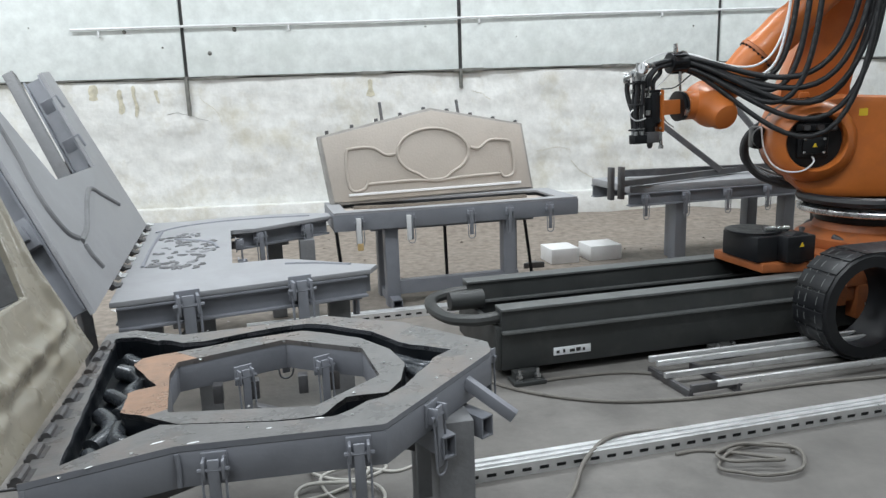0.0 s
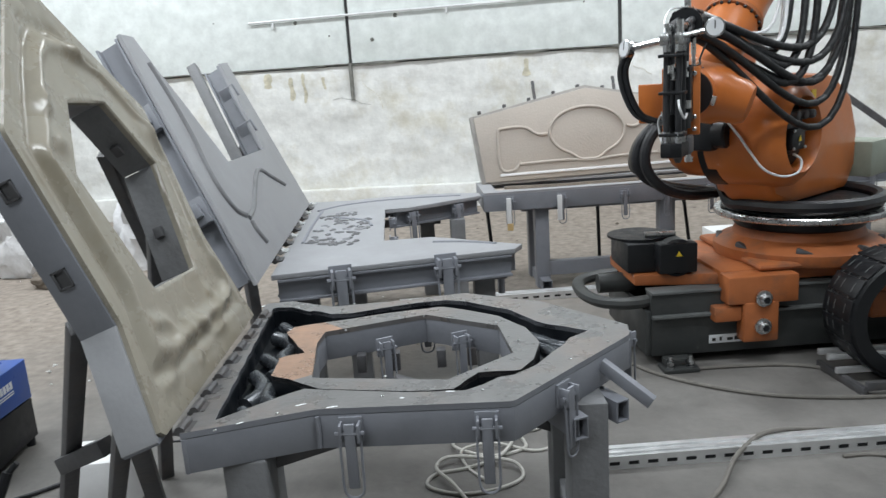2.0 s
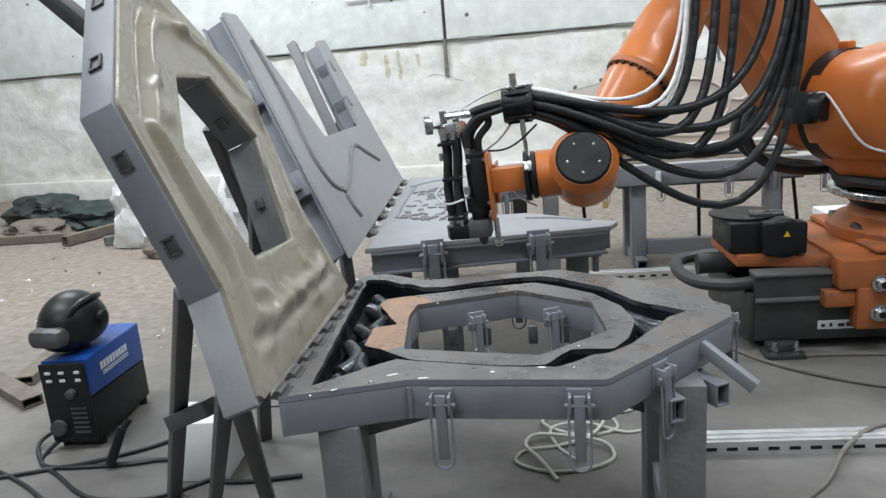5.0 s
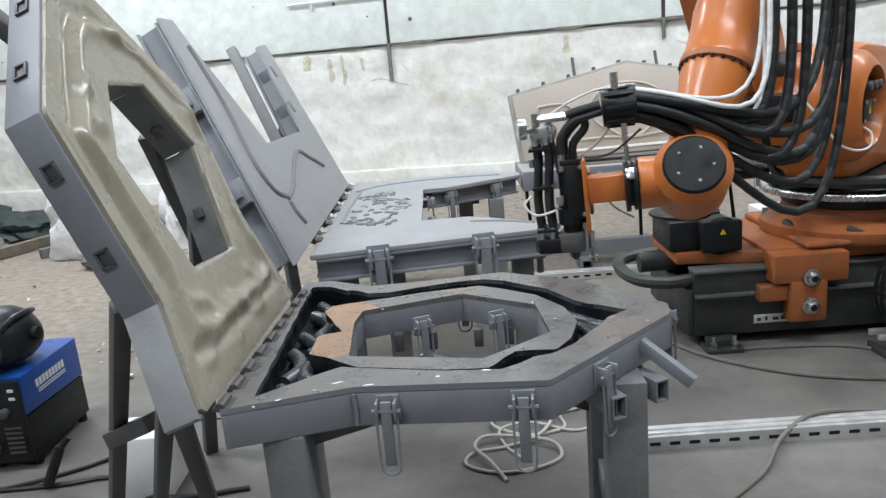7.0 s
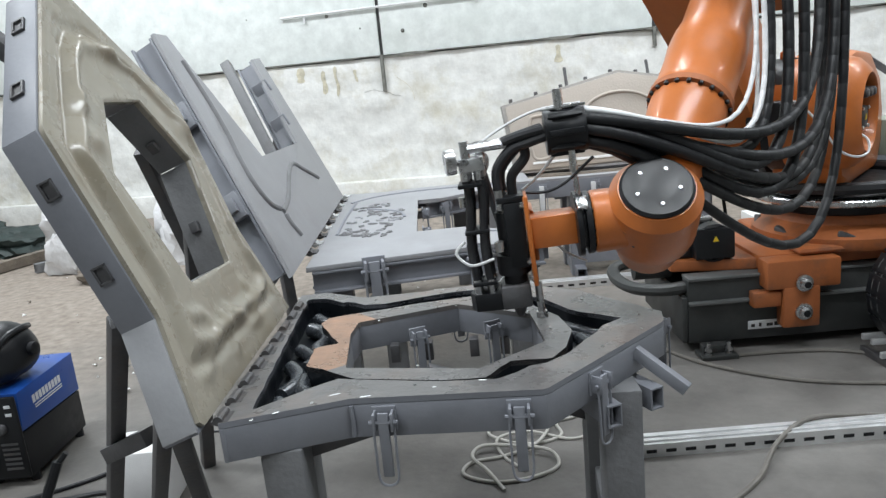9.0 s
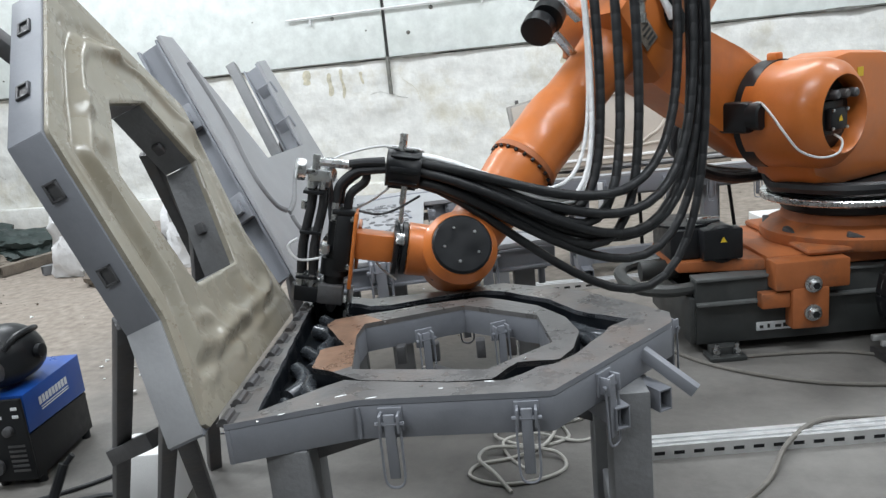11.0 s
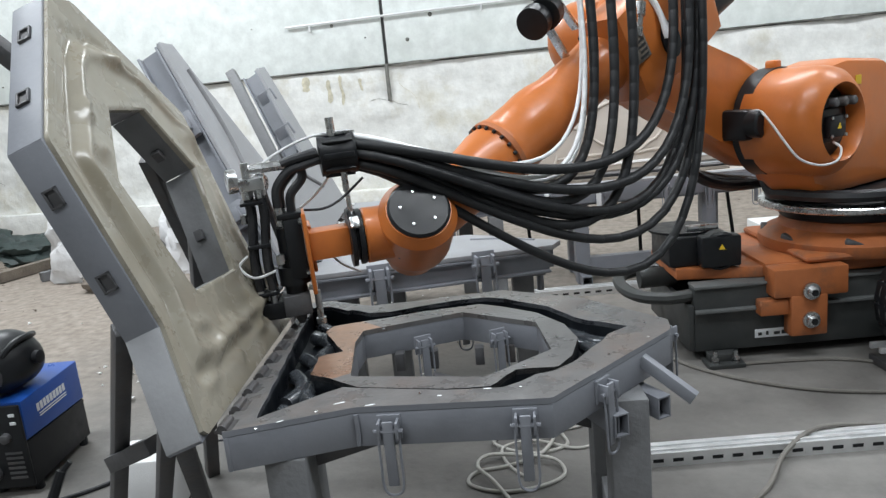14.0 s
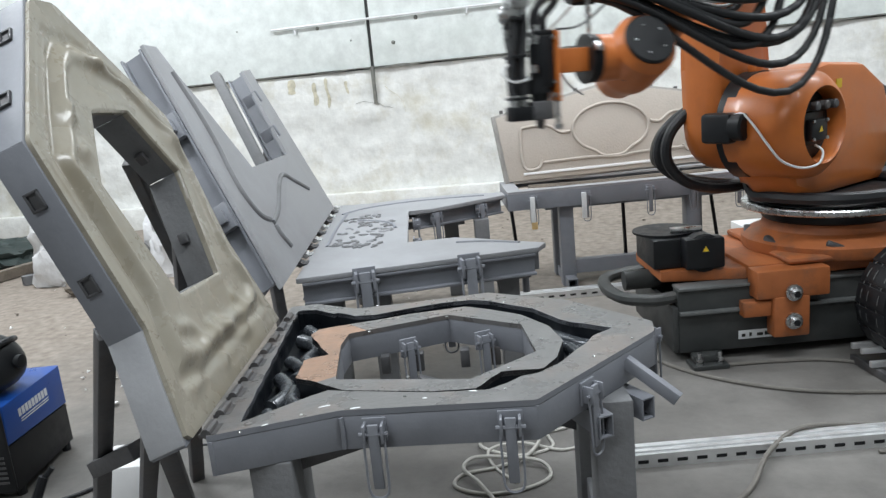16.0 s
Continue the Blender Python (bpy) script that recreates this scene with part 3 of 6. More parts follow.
    LID_SCROLLS = [(spline([(x, y, 0) for x, y in p], 6), kr, kh) for p, kr, kh in (([(0.08, -0.34), (0.10, -0.26), (0.14, -0.19), (0.20, -0.20), (0.22, -0.26)], 0.020, 0.011), ([(0.16, -0.05), (0.11, 0.02), (0.08, 0.10), (0.12, 0.18), (0.18, 0.16)], 0.022, 0.012), ([(0.13, 0.24), (0.18, 0.30), (0.26, 0.29)], 0.018, 0.010), ([(0.05, -0.12), (0.10, -0.08), (0.17, -0.10)], 0.016, 0.008))]
    N = 200
    fo, fi = radial(outl, 0.5, 0.0, N), radial(win, 0.5, 0.0, N)
    bm = BM()
    rings = []
    R = 40
    for j in range(R + 1):
        f = j / R
        ring = []
        for i in range(N):
            x = fo[i][0] * (1 - f) + fi[i][0] * f
            y = fo[i][1] * (1 - f) + fi[i][1] * f
            # a raised rib that follows the frame, a shallow gutter outside it, and scrolls near the hinge
            wob = 0.05 * noise.noise(Vector((x * 4, y * 4, 7)))
            h = 0.016 * math.exp(-((f - 0.50 - wob) / 0.075) ** 2) + 0.006 / (1 + math.exp(-(f - 0.5 - wob) * 30))
            h += 0.004 * noise.noise(Vector((x * 4, y * 4, 1))) * (1 if 0.1 < f < 0.9 else 0)
            h -= 0.010 * math.exp(-((f - 0.34 - wob) / 0.06) ** 2)
            for kx, ky, kr, kh in LID_KNOTS:
                h += kh * math.exp(-((x - kx) ** 2 + (y - ky) ** 2) / (kr * kr) * 1.6)
            for pts, kr, kh in LID_SCROLLS:
                d2 = min((x - px) ** 2 + (y - py) ** 2 for px, py, _ in pts)
                h += kh * math.exp(-d2 / (kr * kr))
            ring.append(bm.verts.new((x, y, h * (1 if j not in (0, R) else 0.2) + 0.0)))
        rings.append(ring)
    for a, b in zip(rings, rings[1:]):
        for i in range(N):
            bm.faces.new((a[i], a[(i + 1) % N], b[(i + 1) % N], b[i]))
    edge = [bm.verts.new((x, y, -0.015)) for x, y in fo]
    edge2 = [bm.verts.new((x, y, -0.015)) for x, y in fi]
    for i in range(N):
        bm.faces.new((edge[i], edge[(i + 1) % N], rings[0][(i + 1) % N], rings[0][i]))
        bm.faces.new((rings[-1][i], rings[-1][(i + 1) % N], edge2[(i + 1) % N], edge2[i]))
        bm.faces.new((edge[(i + 1) % N], edge[i], edge2[i], edge2[(i + 1) % N]))
    bmesh.ops.scale(bm, vec=(1, 1, -1), verts=bm.verts)
    ob = part("resin_face", bm, BEIGE, L, "glossy beige moulded resin face")
    # the shell lies behind the face; resin looks towards the table (local -z side after the turn)
    k = len(outl)
    for i in range(k):
        a, b = outl[i], outl[(i + 1) % k]
        d = math.hypot(b[0] - a[0], b[1] - a[1])
        bm = BM()
        box(bm, -0.003, d + 0.003, -0.008, 0.006, 0.012, 0.105, 0.003, edge_frame(a, b, 0, 0))
        part("lid_wall", bm, LIGHTGREY if i in (0, 6) else GREYPAINT, L)
        if d > 0.3 or i in (2, 3):
            for f in ((0.3, 0.75) if d > 0.3 else (0.5,)):
                bm = BM()
                mm = edge_frame(a, b, f, 0.06)
                for x0, x1, z0, z1 in ((-0.024, 0.024, 0.012, 0.018), (-0.024, 0.024, -0.018, -0.012), (-0.024, -0.018, -0.018, 0.018), (0.018, 0.024, -0.018, 0.018)):
                    box(bm, x0, x1, -0.016, -0.007, z0, z1, 0.001, mm)
                box(bm, -0.018, 0.018, -0.0095, -0.007, -0.012, 0.012, 0, mm)
                part("latch_keeper", bm, DARKSTEEL, L)
    k = len(win)
    for i in range(k):
        a, b = win[i], win[(i + 1) % k]
        d = math.hypot(b[0] - a[0], b[1] - a[1])
        bm = BM()
        box(bm, 0, d, -0.010, -0.001, 0.012, 0.11, 0.002, edge_frame(a, b, 0, 0))
        part("window_wall", bm, GREYDARK, L)
        if i in (0, 3, 4):
            bm = BM()
            box(bm, -0.018, 0.018, 0.0, 0.02, -0.014, 0.014, 0.003, edge_frame(a, b, 0.6, 0.06))
            part("keeper", bm, DARKSTEEL, L)
    # struts that hold the lid
    S = thing("lid_prop", pose(0, 0, 0), "dark square steel tubes propping the raised lid", "prop frame")
    def up(x, y, z):
        return lid @ Vector((x, y, z))
    for a, b, w in ((up(0.30, -0.33, 0.13), (-1.83, 1.89, 0.0), 0.045), (up(0.42, 0.36, 0.13), (-1.72, 2.35, 0.0), 0.05), (up(0.92, 0.02, 0.13), (-2.45, 1.72, 2.35), 0.05), (up(0.03, -0.42, 0.09), (-1.40, 1.88, 0.0), 0.045), (up(0.03, -0.42, 0.12), (-1.64, 1.88, 0.0), 0.04), ((-1.53, 1.62, 0.47), (-1.34, 1.58, 0.56), 0.05), (up(0.7, 0.3, 0.13), (-1.55, 2.32, 0.78), 0.04)):
        bm = BM()
        bar(bm, a, b, w, w)
        part("tube", bm, DARKSTEEL, S)


build_mould_one()


def i_beam(bm, a, b, h, w, tf=0.012, tw=0.01):
    """An I-beam from a to b with its top flange at a's height."""
    a, b = Vector(a), Vector(b)
    n = (b - a).length
    m = pose(*a, 0, 0, math.degrees(math.atan2(b.y - a.y, b.x - a.x)))
    box(bm, 0, n, -w / 2, w / 2, -tf, 0, 0.002, m)
    box(bm, 0, n, -w / 2, w / 2, -h, -h + tf, 0.002, m)
    box(bm, 0, n, -tw / 2, tw / 2, -h + tf, -tf, 0, m)
    return bm


def build_mould_two():
    m = pose(-1.42, 2.97, 0, 0, 0, 15.7)
    t = thing("casting_mould", m, "pale grey steel mould with fretwork and deep notch on square legs", "mould", "casting moulds")
    arc = [(1.19, 1.86), (1.0, 1.94), (0.8, 1.99), (0.6, 2.01), (0.4, 1.99), (0.25, 1.95), (0.1, 1.98), (0, 2.0)]
    plan = [(0, -0.16), (1.12, -0.02), (1.17, 0.07), (1.03, 0.174), (0.855, 0.33), (0.75, 0.41), (0.495, 0.40), (0.505, 1.42), (0.65, 1.42), (0.9, 1.56), (1.19, 1.72)] + arc
    bm = BM()
    prism(bm, plan, 0.70, 0.725, 0.004)
    part("top_plate", bm, LIGHTGREY, t)
    for a, b in (((0.02, -0.125), (1.10, 0.01)), ((0.56, 1.46), (1.16, 1.77)), ((0.46, 0.44), (0.46, 1.40)), ((0.035, -0.05), (0.035, 1.95)), ((0.08, 1.93), (1.13, 1.86))):
        bm = BM()
        i_beam(bm, (*a, 0.698), (*b, 0.698), 0.105, 0.07)
        part("beam", bm, GREYPAINT, t)
    bm = BM()
    box(bm, 1.05, 1.13, 0.05, 0.13, 0.60, 0.698, 0.003)
    part("arm_end", bm, GREYPAINT, t)
    # fretwork, raised ornament
    rnd = random.Random(11)
    for i in range(64):
        y = 0.35 + 1.05 * rnd.random()
        x = 0.11 + (0.20 + 0.12 * math.sin((y - 0.35) / 1.05 * math.pi)) * rnd.random()
        bm = BM()
        a = rnd.random() * 6.28
        l = 0.014 + 0.022 * rnd.random()
        hose(bm, [(x - l * math.cos(a), y - l * math.sin(a), 0.722), (x + 0.02 * math.sin(a), y - 0.02 * math.cos(a), 0.727), (x + l * math.cos(a), y + l * math.sin(a), 0.722)], 0.0095, 6, 4)
        part("fret_leaf", bm, GREYDARK if i % 4 else LIGHTGREY, t, "raised dark fretwork leaf")
    for pts in ([(0.07, 0.5), (0.07, 1.0), (0.09, 1.55)], [(0.43, 0.86), (0.41, 1.0), (0.34, 1.12), (0.19, 1.24)], [(0.06, 1.55), (0.2, 1.72), (0.45, 1.82), (0.75, 1.83), (1.05, 1.78)], [(0.75, 0.27), (0.9, 0.22), (1.05, 0.12)]):
        bm = BM()
        hose(bm, [(x, y, 0.722) for x, y in pts], 0.012, 6, 6)
        part("ridge", bm, GREYPAINT, t)
    for f in (0.27, 0.70):
        latch(t, pose(1.12 * f, -0.165 + 0.142 * f, 0.68, 0, 0, 7.2), 1.5)
    for x, y, r in ((0.68, 1.48, 27), (1.0, 1.645, 27)):
        latch(t, pose(x, y, 0.66, 0, 0, r), 1.1)
    latch(t, pose(0.53, 0.62, 0.66, 0, 0, 90), 1.1)
    latch(t, pose(0.53, 1.25, 0.66, 0, 0, 90), 1.1)
    for x, y in ((0.12, 0.1), (0.98, 0.12), (0.35, 0.14), (0.12, 1.88), (0.8, 1.86), (1.0, 1.62)):
        bm = BM()
        box(bm, x - 0.05, x + 0.05, y - 0.05, y + 0.05, 0, 0.592, 0.006)
        part("leg", bm, GREYDARK, t)
    for a, b in (((0.05, 0.16, 0.565), (1.1, 0.16, 0.565)), ((0.12, 0.15, 0.545), (0.12, 1.83, 0.545)), ((0.05, 1.88, 0.545), (0.9, 1.88, 0.545)), ((0.2, 0.14, 0.4), (0.32, 0.14, 0.5))):
        bm = BM()
        bar(bm, a, b, 0.06, 0.05)
        part("tie_beam", bm, GREYDARK, t)
    for i in range(10):
        bm = BM()
        y = 0.14 + 0.195 * i
        rod(bm, (-0.02, y - 0.035, 0.728), (-0.02, y + 0.035, 0.728), 0.014, 10)
        box(bm, -0.045, 0.015, y - 0.04, y + 0.04, 0.722, 0.732)
        part("hinge", bm, ALU if i % 2 else DARKSTEEL, t)
    bm = BM()
    rod(bm, (1.08, 0.2, 0.45), (1.08, 0.2, 0.6), 0.018, 10)
    part("pin", bm, GREYPAINT, t)
    lid = pose(-1.42, 2.97, 0.74, 0, 0, 15.7) @ Matrix.Rotation(radians(-117), 4, "Y")
    L = thing("mould_lid", lid, "raised pale grey steel mould lid with deep slot", "mould lid", "mould lids")
    plan2 = [(0.02, -0.42), (1.19, 0.0), (1.19, 0.17), (1.02, 0.20), (0.88, 0.26), (0.7, 0.31), (0.51, 0.36), (0.49, 1.38), (1.12, 1.76), (1.14, 2.04), (0.6, 1.88), (0.02, 1.71)]
    bm = BM()
    prism(bm, plan2, 0.0, 0.02, 0.003)
    part("face_plate", bm, LIGHTGREY, L)
    for a, b in (((0.04, -0.38), (1.17, 0.03)), ((0.50, 1.43), (1.10, 1.80)), ((0.05, -0.32), (0.05, 1.66)), ((0.1, 1.69), (1.1, 1.99)), ((0.455, 0.40), (0.455, 1.36))):
        bm = BM()
        i_beam(bm, (*a, 0.13), (*b, 0.13), 0.108, 0.07)
        part("lid_beam", bm, GREYPAINT, L)
    bm = BM()
    bar(bm, (0.46, 0.95, 0.09), (1.14, 1.42, 0.10), 0.05, 0.06)
    part("slot_bar", bm, GREYDARK, L)
    # steps in the face, drawn as ridges; the dark grey paints their shade
    for pts in ([(1.05, 0.12), (0.85, 0.09), (0.67, 0.03), (0.54, -0.05), (0.42, -0.09), (0.31, -0.06), (0.26, 0.04)], [(0.24, 0.06), (0.27, 0.29), (0.37, 0.66), (0.40, 0.88), (0.34, 1.04), (0.24, 1.29)], [(0.22, 0.06), (0.17, 0.05), (0.10, 0.08)]):
        bm = BM()
        hose(bm, [(x, y, -0.001) for x, y in pts], 0.014, 8, 6)
        part("ridge", bm, GREYDARK, L, "grey ridge for a step in the lid face, darkened as its shade")
    for f in (0.30, 0.68):
        bm = BM()
        mm = edge_frame((0.04, -0.42), (1.17, -0.01), f, 0.07)
        box(bm, -0.06, 0.06, -0.02, 0.012, -0.04, 0.04, 0.004, mm)
        box(bm, -0.03, 0.03, -0.045, -0.018, -0.02, 0.02, 0.004, mm)
        part("latch_keeper", bm, GREYPAINT, L)
    for a, b in ((0.66, 1.53), (0.92, 1.69)):
        bm = BM()
        box(bm, a - 0.04, a + 0.04, b - 0.03, b + 0.02, -0.01, 0.1, 0.004)
        part("slot_block", bm, GREYPAINT, L)
    S = thing("lid_prop", pose(0, 0, 0), "thin dark steel tubes propping the raised lid", "prop frame")
    for a, b in ((lid @ Vector((0.6, 0.12, 0.14)), (-2.25, 3.05, 0.0)), (lid @ Vector((0.6, 1.7, 0.14)), (-2.7, 4.6, 0.0)), ((-1.56, 2.97, 0.66), (-1.50, 2.92, 0.0))):
        bm = BM()
        bar(bm, a, b, 0.05, 0.05)
        part("tube", bm, DARKSTEEL, S)


build_mould_two()


def table_legs(t, spots, top, w=0.1, mat_=None):
    for x, y in spots:
        bm = BM()
        box(bm, x - w / 2, x + w / 2, y - w / 2, y + w / 2, 0, top, 0.006)
        part("leg", bm, mat_ or GREYPAINT, t)


def build_mould_three():
    m = pose(-0.72, 4.93, 0, 0, 0, 13.5)
    t = thing("casting_mould", m, "long grey steel mould on two square legs", "mould", "casting moulds")
    bm = BM()
    outer = [(0, 0), (1.86, 0), (1.86, 0.62), (0, 0.62)]
    inner = [(0.10, 0.09), (1.72, 0.09), (1.72, 0.52), (0.10, 0.52)]
    annulus(bm, radial(outer, 0.93, 0.3, 80), radial(inner, 0.93, 0.3, 80), 0.725, 0.74)
    part("rim_plate", bm, LIGHTGREY, t)
    bm = BM()
    box(bm, 0.09, 1.73, 0.08, 0.53, 0.66, 0.70, 0.004)
    part("cavity_floor", bm, PALEBEIGE, t, "pale resin cavity")
    for pts in ([(0.2, 0.2), (0.5, 0.15), (0.9, 0.25), (1.3, 0.15), (1.65, 0.2)], [(0.2, 0.42), (0.6, 0.36), (1.2, 0.4), (1.6, 0.42)]):
        bm = BM()
        hose(bm, [(x, y, 0.705) for x, y in pts], 0.02, 6, 6)
        part("ridge", bm, RUST, t)
    for a, b in (((0, 0.006), (1.86, 0.006)), ((0, 0.614), (1.86, 0.614)), ((0.006, 0.01), (0.006, 0.61)), ((1.854, 0.01), (1.854, 0.61))):
        bm = BM()
        bar(bm, (*a, 0.665), (*b, 0.665), 0.012, 0.118)
        part("side_wall", bm, GREYPAINT, t, "grey painted side with worn patches")
    for x in (0.18, 0.55, 1.0, 1.30, 1.62):
        latch(t, pose(x, 0, 0.67), 0.9)
    for x in (0.17, 0.53):
        bm = BM()
        box(bm, x - 0.016, x + 0.016, -0.05, -0.03, 0.52, 0.70, 0.003)
        part("latch_arm", bm, CLEARTUBE, t, "pale latch arm")
    bm = BM()
    box(bm, 0.155, 0.195, -0.052, -0.03, 0.47, 0.52, 0.003)
    part("tag", bm, WOODTAN, t, "yellow tag on the latch")
    table_legs(t, ((0.42, 0.12), (1.33, 0.12), (1.45, 0.42), (0.42, 0.45)), 0.61, 0.10)
    for a, b in (((0.42, 0.12, 0.14), (1.40, 0.12, 0.14)), ((0.42, -0.06, 0.05), (0.42, 0.5, 0.05)), ((1.4, 0.05, 0.05), (1.4, 0.5, 0.05)), ((0.3, 0.3, 0.58), (1.6, 0.3, 0.58))):
        bm = BM()
        bar(bm, a, b, 0.07, 0.10 if a[2] == 0.14 else 0.07, wall=0.005)
        part("tie_beam", bm, GREYPAINT, t)
    for x0, x1 in ((0.06, 0.10), (1.60, 1.66), (0.93, 0.93)):
        bm = BM()
        rod(bm, (x0, 0.5, 0.62), (x1, 0.45, 0.02), 0.014, 8)
        part("prop_rod", bm, BLACK, t, "thin black prop rod")
    # lid, leaning back
    lm = m @ pose(0.02, 0.44, 0.735, 77, 0, 6)
    L = thing("mould_lid", lm, "raised gable-shaped lid with pale moulded relief panel", "mould lid", "mould lids")
    shape = [(0.02, 0.0), (1.74, 0.0), (1.70, 0.56), (0.9, 0.72), (-0.03, 0.53)]
    bm = BM()
    prism(bm, shape, -0.07, -0.012, 0.004)
    part("lid_frame", bm, RESINRIM, L, "grey-beige lid rim")
    bm = BM()
    prism(bm, [(0.045, 0.02), (1.715, 0.02), (1.675, 0.545), (0.9, 0.695), (-0.005, 0.515)], -0.012, 0.004, 0.003)
    part("relief_panel", bm, PALEBEIGE, L, "pale pinkish resin panel")
    oval = [(0.88 + 0.30 * math.cos(a), 0.36 + 0.19 * math.sin(a) - (0.03 if 4.4 < a < 5.0 else 0), 0.008) for a in (2 * math.pi * i / 24 for i in range(25))]
    left = [(0.56, 0.36, 0.008), (0.48, 0.36, 0.008), (0.38, 0.42, 0.008), (0.22, 0.42, 0.008), (0.17, 0.38, 0.008), (0.17, 0.12, 0.008), (0.28, 0.10, 0.008), (0.32, 0.17, 0.008)]
    right = [(1.20, 0.38, 0.008), (1.28, 0.37, 0.008), (1.38, 0.43, 0.008), (1.54, 0.42, 0.008), (1.57, 0.36, 0.008), (1.57, 0.16, 0.008), (1.48, 0.12, 0.008), (1.44, 0.17, 0.008)]
    for pts in (oval, left, right, [(0.32, 0.14, 0.008), (0.7, 0.145, 0.008), (0.9, 0.13, 0.008), (1.1, 0.145, 0.008), (1.44, 0.15, 0.008)]):
        bm = BM()
        hose(bm, pts, 0.012, 8, 4)
        part("relief_ridge", bm, PALEBEIGE, L)
    bm = BM()
    box(bm, 0.16, 1.62, 0.055, 0.075, 0.004, 0.018, 0.003)
    part("ledge", bm, WHITE, L, "white ledge strip")
    for i in range(9):
        bm = BM()
        x = 0.05 + 0.2 * i
        y = (0.545 + 0.175 * min(1, x / 0.9)) if x < 0.9 else 0.72 - 0.16 * (x - 0.9) / 0.8
        box(bm, x - 0.012, x + 0.012, y - 0.01, y + 0.02, -0.05, -0.02, 0.002)
        part("bolt", bm, DARKSTEEL, L)
    for x in (0.52, 1.18):
        bm = BM()
        rod(bm, (x, 0.5, -0.09), (x, 0.80, -0.13), 0.013, 8)
        part("rear_rod", bm, DARKSTEEL, L)


build_mould_three()


def build_table_four():
    m = pose(1.62, 5.85, 0, 0, 0, 13.5)
    t = thing("steel_table", m, "grey steel work table loaded with steel tubes", "table")
    bm = BM()
    box(bm, 0, 1.9, 0, 0.7, 0.68, 0.74, 0.004)
    part("tabletop", bm, LIGHTGREY, t)
    for a, b in (((0, 0.02), (1.9, 0.02)), ((0, 0.68), (1.9, 0.68))):
        bm = BM()
        i_beam(bm, (*a, 0.678), (*b, 0.678), 0.11, 0.07)
        part("beam", bm, GREYPAINT, t)
    for x in (0.12, 0.5, 0.9, 1.3):
        latch(t, pose(x, -0.03, 0.64), 0.9)
    table_legs(t, ((0.52, 0.1), (0.70, 0.45), (1.62, 0.1), (1.62, 0.6)), 0.568, 0.11)
    for k, (a, b, w) in enumerate((((-0.12, -0.1, 0.78), (1.3, 0.35, 0.78), 0.05), ((0.2, 0.5, 0.79), (1.7, 0.3, 0.79), 0.06), ((1.0, 0.2, 0.80), (0.45, 0.62, 1.35), 0.05), ((1.75, 0.3, 0.8), (1.35, 0.75, 1.5), 0.05))):
        bm = BM()
        bar(bm, a, b, w, w, wall=0.005)
        single("steel_tube", bm, DARKSTEEL, m, "dark square steel tube lying on the table", "steel tube", "tubes on the table")
    bm = BM()
    for x in (-0.26, -0.17):
        box(bm, x, x + 0.035, -0.16, -0.1, 0.66, 0.92, 0.003)
    bar(bm, (-0.16, -0.13, 0.79), (0.1, 0.0, 0.765), 0.05, 0.04)
    single("steel_bracket", bm, DARKSTEEL, m, "dark double steel bracket on the table's end", "bracket")
    t2 = thing("tube_rack", pose(3.6, 6.6, 0, 0, 0, 10), "dark steel frame leaning near the wall", "steel frame")
    for a, b in (((0, 0, 0), (0.0, 0.1, 1.75)), ((0.6, 0, 0), (0.25, 0.1, 1.7)), ((0.0, 0.0, 0.6), (0.9, 0, 0.6)), ((0.9, 0.0, 0.0), (0.9, 0.0, 0.62))):
        bm = BM()
        bar(bm, a, b, 0.05, 0.05)
        part("tube", bm, DARKSTEEL, t2)


build_table_four()


# ---- the linear track ----
TRACK_DEG = 13.5
TRACK = pose(0.227, 3.946, 0, 0, 0, TRACK_DEG)


